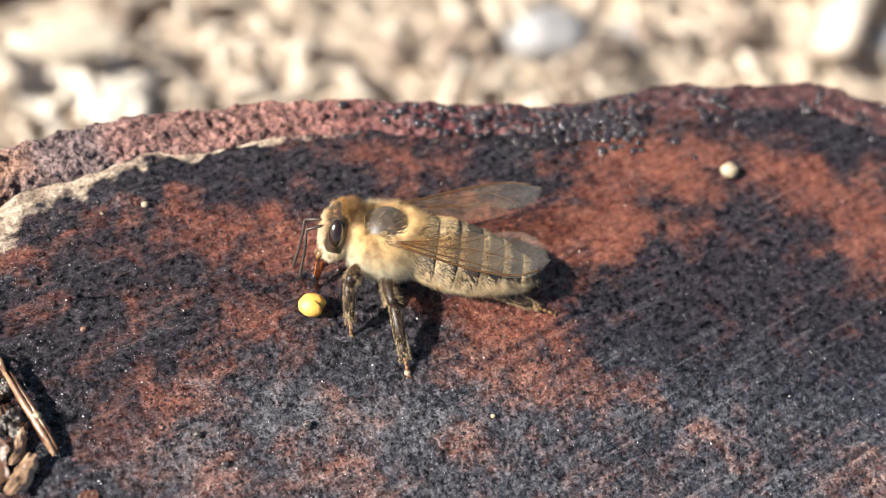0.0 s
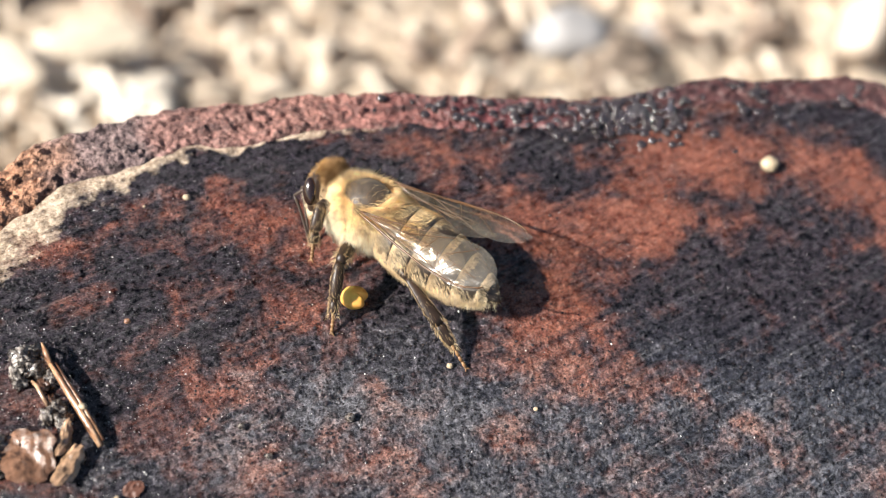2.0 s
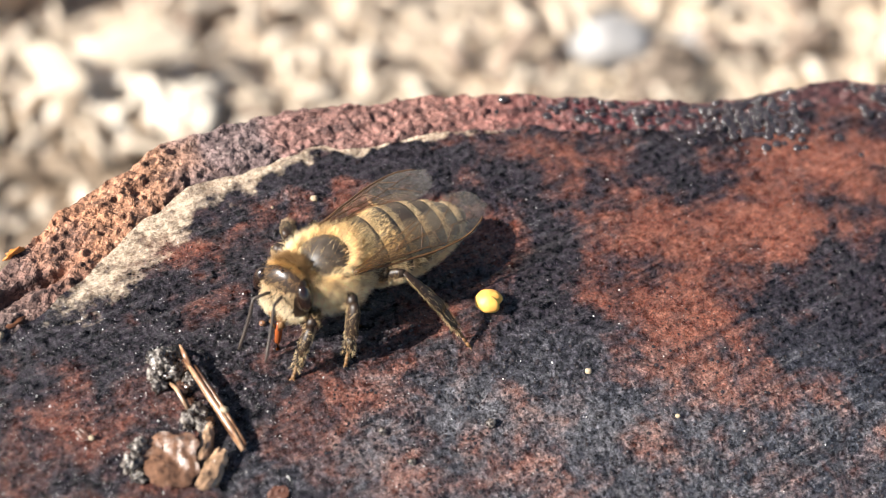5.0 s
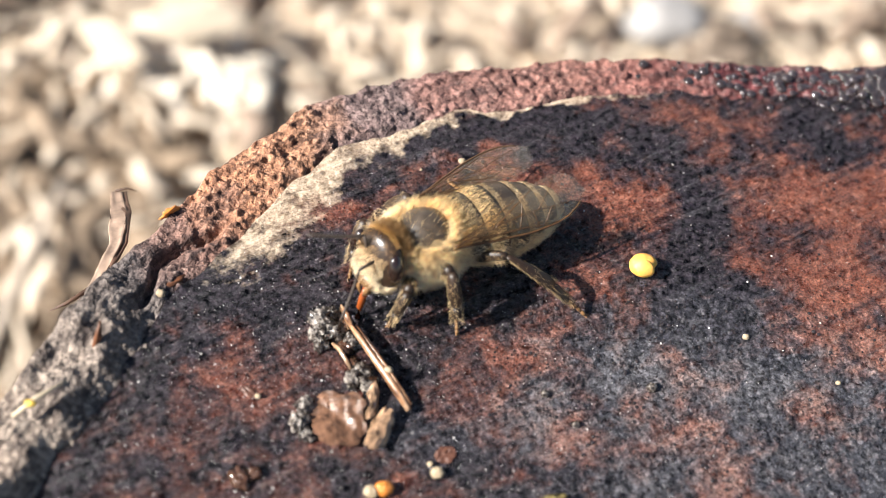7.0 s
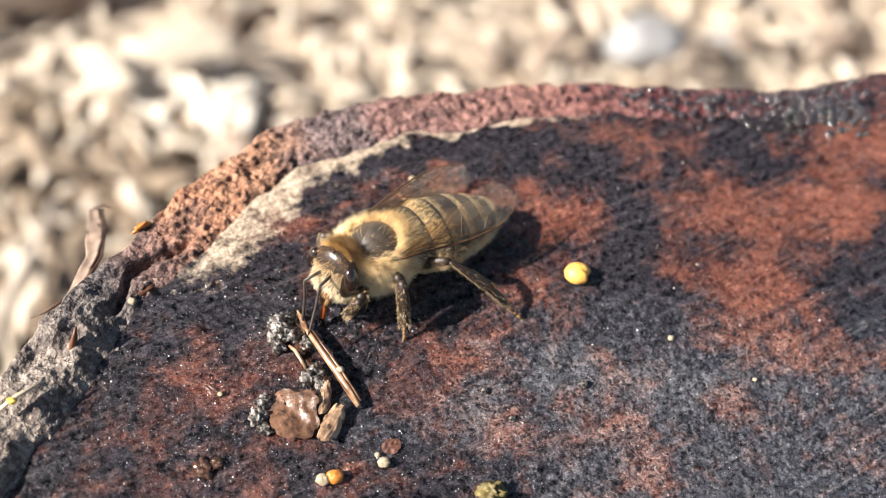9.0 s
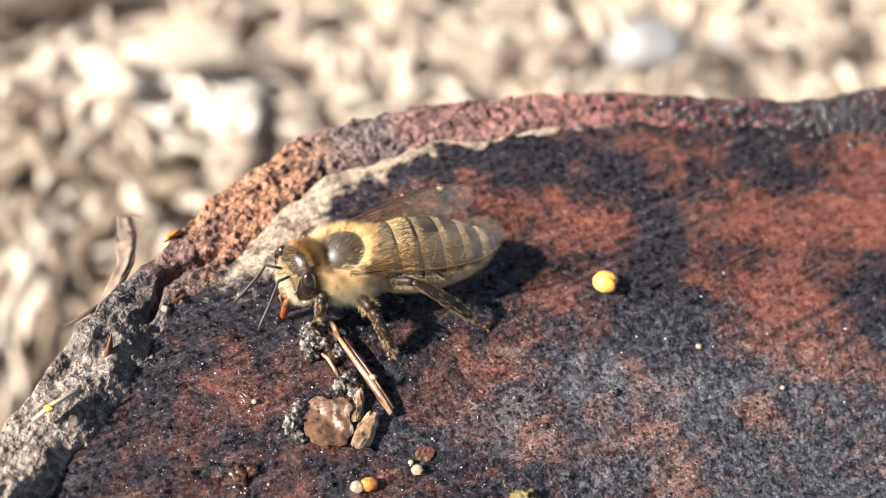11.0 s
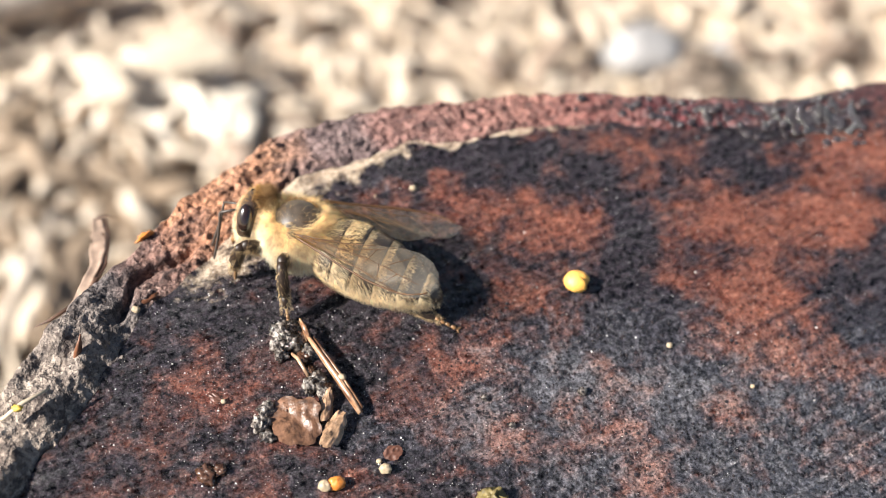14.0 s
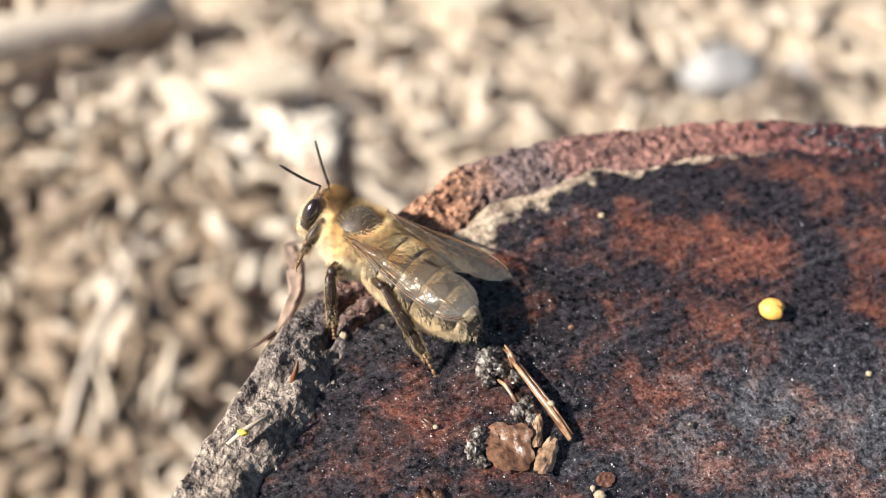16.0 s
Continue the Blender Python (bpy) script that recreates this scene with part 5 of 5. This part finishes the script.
    single("petal_bit", Build().blob((0, 0, 0.1), (0.28, 0.2, 0.14), 14, 10, 0.5, 2, 3), M_YELLOW, pose(-30.4 * MM, 24.6 * MM, 1.9 * MM), "tiny yellow petal bit on the bark", "petal")


debris()

# ---- how the bee walks ----
# seconds, x, y (mm), heading, nose down, lean to the far side, head turn, head dip, head lean; then the leg rows
BEE = [
    (0.0, 4.69, 39.68, 175.7, -1.4, 16, 7, -8, 13),
    (0.5, 3.60, 39.91, 170.9, -3.6, 16, 13, 14, 13),
    (1.0, 2.43, 38.23, 191.9, 1.5, 10, 4, -4, 8),
    (1.5, 0.93, 39.46, 161.4, -0.8, 16, 14, 3, 13),
    (2.0, 0.75, 40.90, 149.0, 1.3, 16, 9, 16, 13),
    (2.5, -0.25, 41.75, 137.0, -0.5, 16, 32, 4, 13),
    (3.0, -4.22, 40.50, 169.9, -5.0, 16, 26, 16, 13),
    (3.2, -4.26, 40.51, 167.1, -0.6, 16, 32, 16, 13),
    (5.3, -10.86, 35.63, 218.8, -0.6, 5, 22, -13, 4),
    (5.5, -12.24, 35.22, 206.8, -1.1, 5, 9, -10, 4),
    (6.0, -11.64, 34.94, 215.0, -2.0, 5, -6, -14, 4),
    (6.5, -11.87, 34.95, 213.3, -1.3, 5, 4, -14, 4),
    (7.0, -11.98, 35.16, 213.0, -4.1, 5, 13, -13, 4),
    (7.5, -11.88, 35.52, 212.8, -3.5, 5, 15, -5, 4),
    (8.0, -11.62, 35.47, 217.0, -4.8, 5, 1, -2, 4),
    (8.5, -11.96, 35.10, 215.6, -5.0, 5, 9, -13, 4),
    (9.0, -11.88, 35.12, 216.2, -4.1, 5, 17, -9, 4),
    (9.5, -11.73, 35.32, 215.1, -5.0, 5, 9, -14, 4),
    (10.0, -12.97, 35.58, 200.3, 0.0, 5, 9, -14, 4),
    (10.2, -14.75, 34.98, 199.7, 2.3, 5, 23, -14, 4),
    (12.3, -15.40, 34.48, 198.1, -2.2, 5, 15, -14, 4),
    (12.5, -15.40, 34.09, 201.8, -3.1, 5, 20, -14, 4),
    (12.8, -14.22, 33.55, 227.8, -3.6, 5, 15, 6, 4),
    (13.0, -13.92, 33.09, 230.4, -0.8, 5, 22, -6, 4),
    (13.3, -14.31, 35.10, 205.4, -3.9, 5, 30, 8, 4),
    (13.5, -13.64, 35.16, 192.3, -2.9, 10, 5, -8, 8),
    (13.7, -14.69, 35.57, 174.0, 0.5, 16, 5, -14, 13),
    (14.0, -16.95, 36.35, 162.3, -1.1, 16, 11, -3, 13),
    (14.5, -21.80, 36.20, 173.3, 1.7, 16, 15, -3, 13),
    (15.0, -26.91, 36.79, 162.3, -0.6, 16, 10, 13, 13),
    (15.5, -27.35, 35.80, 173.7, 1.1, 16, 12, -2, 13),
    (16.0, -25.85, 37.00, 146.5, 0.1, 16, 9, -12, 13),
]
# tongue: seconds, fold back under the head in degrees, drawn up in mm
TONGUE = [(0.0, 8, 0.0), (0.5, -22, 0.5), (1.0, 30, 1.0), (1.4, 75, 1.2), (3.2, 75, 1.2), (5.0, 0, 0.0), (13.6, 0, 0.0), (14.0, 70, 1.2), (16.0, 75, 1.2)]
# antennae: seconds, near one's turn and dip, far one's turn and dip
FEEL = [(0.0, 14, 34, -14, 30), (0.5, 14, 34, -14, 30), (1.0, 10, 36, -12, 34), (1.6, 14, 36, -14, 34), (2.1, 12, 50, -12, 45), (2.6, 12, 50, -12, 45), (3.0, 12, 36, -14, 32), (5.3, 12, 0, -22, 0), (6.0, 5, 12, -42, -58), (6.5, 5, 12, -20, 25), (7.0, 5, 12, -36, -60), (7.5, 10, 10, -30, 0),
        (8.0, 5, 10, -36, -55), (8.5, 5, 10, -40, -10), (9.0, 8, 10, -18, 30), (9.5, 10, 0, -42, -40), (10.2, 15, 0, -20, 0), (12.5, 12, 5, -30, -10), (13.0, 5, 10, -30, -12), (13.3, 10, 0, -32, -60),
        (13.5, 28, -25, -20, -25), (14.0, 14, 34, -16, 28), (14.5, 12, 40, -14, 36), (15.0, 12, 40, -14, 36), (15.5, 16, 34, -22, -20), (16.0, 36, -72, -15, -98)]
# where the claws of the near legs stand, in the bee's own plan (mm): seconds, then x, y for foreleg, middle leg, hind leg
# wings: seconds, near pair spread and drop, far pair spread and drop (degrees)
WING = [
    (0.0, 0, 4, 26, -6),
    (0.5, 0, 6, 26, -6),
    (1.0, -1, 9, 29, 2),
    (1.5, -4, 5, 34, -2),
    (2.0, 4, -3, 13, -6),
    (2.5, 3, -3, 23, -6),
    (3.0, 1, 2, 29, -6),
    (3.2, -3, -2, 37, -3),
    (5.3, 1, 9, 19, 11),
    (5.5, -1, 9, 23, 8),
    (6.0, -0, 9, 18, 13),
    (6.5, -0, 9, 18, 13),
    (7.0, -1, 9, 20, 8),
    (7.5, -2, 9, 20, 11),
    (8.5, -3, 9, 19, 9),
    (9.5, -1, 9, 20, 12),
    (10.0, -2, 9, 20, 13),
    (10.2, -1, 8, 21, 10),
    (12.3, -2, 5, 20, 8),
    (12.8, -2, 9, 19, 9),
    (13.0, -2, 9, 19, 10),
    (13.3, -1, 9, 22, 15),
    (13.5, -2, 9, 24, 12),
    (13.7, 5, 9, 14, 4),
    (14.0, 6, -3, 29, 4),
    (14.5, -2, 9, 29, 7),
    (15.0, 6, -3, 38, 15),
    (15.5, 6, -3, 34, 8),
    (16.0, 0, 4, 10, -6),
]
# near claws in the bee's own space (mm): seconds, foreleg, middle leg, hind leg
FEET = [
    (0.0, 1.2, 4.0, -1.1, -2.4, 6.1, -1.6, -11.2, 0.8, 0.1),
    (0.5, -0.2, 3.8, -1.0, -1.3, 5.8, -1.5, -10.6, 1.3, 0.4),
    (1.0, 3.6, 3.0, -0.4, -0.5, 4.6, -0.8, -9.7, 3.4, -0.8),
    (1.5, 2.1, 3.8, 0.4, -4.6, 4.2, -1.1, -6.8, 4.9, -1.2),
    (2.0, 1.1, 3.6, 1.0, -2.1, 5.4, -1.6, -9.7, 2.9, -1.0),
    (2.5, 1.3, 2.5, 1.3, -3.8, 5.1, -1.4, -11.1, 1.9, -0.4),
    (3.0, 0.9, 1.8, 0.4, -3.5, 4.4, -0.9, -9.5, 4.9, -0.4),
    (3.2, 1.0, 2.9, 0.5, -3.8, 4.2, -1.1, -8.9, 3.9, -1.0),
    (5.3, 4.3, 3.1, -0.3, 1.4, 3.8, -0.3, -5.3, 6.6, -0.5),
    (5.5, 2.7, 3.1, -0.3, -0.9, 4.4, -0.3, -8.1, 5.7, -0.3),
    (6.0, 3.4, 1.6, -0.2, 0.2, 3.7, -0.3, -6.8, 6.2, -0.2),
    (6.5, 3.2, 1.8, -0.2, -0.1, 3.9, -0.3, -7.1, 6.0, -0.3),
    (7.0, 3.0, 2.0, -0.3, -0.1, 4.1, -0.3, -7.2, 6.3, 0.0),
    (7.5, 3.3, 2.3, -0.4, 0.2, 4.4, -0.3, -6.9, 6.4, -0.1),
    (8.5, 3.2, 1.9, -0.4, 0.2, 4.1, -0.3, -6.8, 6.5, 0.1),
    (9.5, 2.0, 0.4, 0.7, 0.4, 4.2, -0.4, -6.6, 6.5, 0.3),
    (10.0, 3.2, 2.5, -0.2, -1.8, 4.7, -0.4, -9.0, 5.2, -0.4),
    (10.2, 1.6, 1.6, -0.0, -3.7, 4.8, -0.5, -7.3, 4.5, -0.6),
    (12.3, 2.0, 2.2, -0.2, 0.9, 3.2, -0.3, -8.3, 3.9, 0.0),
    (12.5, 1.9, 2.1, -0.2, 0.4, 3.2, -0.3, -7.9, 4.2, 0.1),
    (12.8, 2.4, 1.5, -0.2, 2.7, 3.7, -0.4, -5.0, 5.9, -0.2),
    (13.0, 4.5, 0.1, -0.0, -0.3, 2.1, 0.8, -5.0, 5.7, -0.4),
    (13.3, 4.4, 1.7, -0.4, -1.1, 2.5, 1.0, -6.3, 4.8, 0.1),
    (13.5, 4.5, 1.4, -0.4, 0.3, 2.2, 0.8, -6.6, 3.4, -0.2),
    (13.7, 2.3, 3.3, -0.9, -1.0, 1.6, 0.7, -8.3, 1.6, -0.5),
    (14.0, 2.9, 1.8, -0.5, -1.4, 3.5, -0.9, -10.9, 0.0, 0.3),
    (14.5, 1.4, 0.8, -0.1, -1.0, 4.2, -1.2, -8.5, 3.7, -1.3),
    (15.0, 1.7, 2.5, 1.8, -1.9, 3.6, -1.0, -8.4, 3.7, -0.9),
    (15.5, 1.6, 2.4, 0.9, -1.8, 3.0, -0.8, -8.2, 4.2, -1.3),
    (16.0, 1.8, 3.4, 1.6, -2.2, 3.9, -1.1, -8.5, 2.2, -0.6),
]
# the far middle leg reaches out at times: seconds, x, y
FAR_MIDDLE = [(0.0, 0.9, -3.9), (3.2, 0.9, -3.9), (5.3, -1.0, -5.9), (6.5, 1.2, -5.7), (7.3, 0.4, -3.3), (13.5, 0.4, -3.3), (14.0, 0.9, -3.9), (16.0, 0.9, -3.9)]
REST = {"foreleg": (2.9, -1.7, 0.0), "middle_leg": (1.2, -4.9, 0.0), "hind_leg": (-5.4, -5.0, 0.0)}


def along(rows, t, k):
    return float(np.interp(t, [r[0] for r in rows], [r[k] for r in rows]))


def claw_at(t, name, side):
    if side == -1:
        x, y, z = REST[name]
        if name == "middle_leg":
            return along(FAR_MIDDLE, t, 1), along(FAR_MIDDLE, t, 2), 0.0
        step = 0.5 * math.sin(t * 1.9 + len(name))
        return x + step, y, z
    k = 1 + 3 * ("foreleg", "middle_leg", "hind_leg").index(name)
    return tuple(along(FEET, t, k + i) for i in range(3))


def bee_pose(row):
    t, x, y, yaw, dip, lean = row[:6]
    return pose(x * MM, y * MM, 0.05 * MM, lean, dip, yaw)


def leg_rows(name, side, feet):
    """Two-bone reach from hip to claw, in the bee's space."""
    a, b, _ = SIZES[name]
    hip = Vector((HIPS[name][0], HIPS[name][1] * side, HIPS[name][2]))
    ups, lows = [], []
    for t, foot in feet:
        d = Vector(foot) - hip
        L = min(d.length, (a + b) * 0.985)
        d.normalize()
        cos_a = max(-1, min(1, (a * a + L * L - b * b) / (2 * a * L)))
        out = Vector((-1.0, 0.1 * side, 0.15)) if name == "hind_leg" and side == -1 else Vector((0.45 if name == "foreleg" else (0.1 if name == "middle_leg" else -0.55), 0.8 * side, 1.0 if side == 1 else 0.2))
        out = (out - d * out.dot(d)).normalized()
        knee = hip + (d * cos_a + out * math.sqrt(1 - cos_a * cos_a)) * a
        claw = hip + d * L

        def frame_of(p, q):
            x = (q - p).normalized()
            yv = out.cross(x).normalized()
            z = x.cross(yv)
            return Matrix(((x.x, yv.x, z.x, p.x * MM), (x.y, yv.y, z.y, p.y * MM), (x.z, yv.z, z.z, p.z * MM), (0, 0, 0, 1)))
        up, low = frame_of(hip, knee), frame_of(knee, claw)
        ups.append((t, up))
        lows.append((t, up.inverted() @ low))
    return ups, lows


def motions():
    rows = BEE
    walk(bee, [(r[0], bee_pose(r)) for r in rows])
    walk(head, [(r[0], pose(NECK[0] * MM, NECK[1] * MM, NECK[2] * MM, r[8], r[7], r[6])) for r in rows])
    # wings: spread in degrees of the near and the far pair
    for s in (1, -1):
        fore, hindw = [], []
        for r in WING:
            spread, drop = (r[1] + 5, 2.5 + 0.3 * r[2]) if s == 1 else (r[3], r[4])
            fore.append((r[0], pose(-0.45 * MM, s * 1.80 * MM, 4.38 * MM, 43 if s == 1 else -4, drop, 180 - s * spread)))
            hindw.append((r[0], pose(-1.15 * MM, s * 1.54 * MM, 4.28 * MM, 41 if s == 1 else -4, drop, 180 - s * (spread + (1 if s == 1 else -7)))))
        walk(WINGS[s], fore)
        walk(WINGS[s * 2], hindw)
    # antennae and tongue
    for s, k in ((1, 1), (-1, 3)):
        walk(ANTENNAE[s], [(r[0], pose(1.62 * MM, s * 0.32 * MM, 0.30 * MM, 0, r[k + 1], r[k])) for r in FEEL])
    walk(tongue, [(t, pose(1.30 * MM, 0, (-1.90 + up) * MM, 0, fold, 0)) for t, fold, up in TONGUE])
    for (name, side), (upper, lower) in LEGS.items():
        feet = []
        for r in rows:
            fx, fy, fz = claw_at(r[0], name, side)
            world = bee_pose(r) @ Vector((fx * MM, fy * MM, fz * MM))
            floor_z = top(world.x / MM, world.y / MM) + 0.1
            place = bee_pose(r).inverted() @ Vector((world.x, world.y, max(floor_z, world.z / MM if fz > 0.6 else floor_z) * MM))
            feet.append((r[0], place / MM))
        ups, lows = leg_rows(name, side, feet)
        walk(upper, ups)
        walk(lower, lows)


motions()
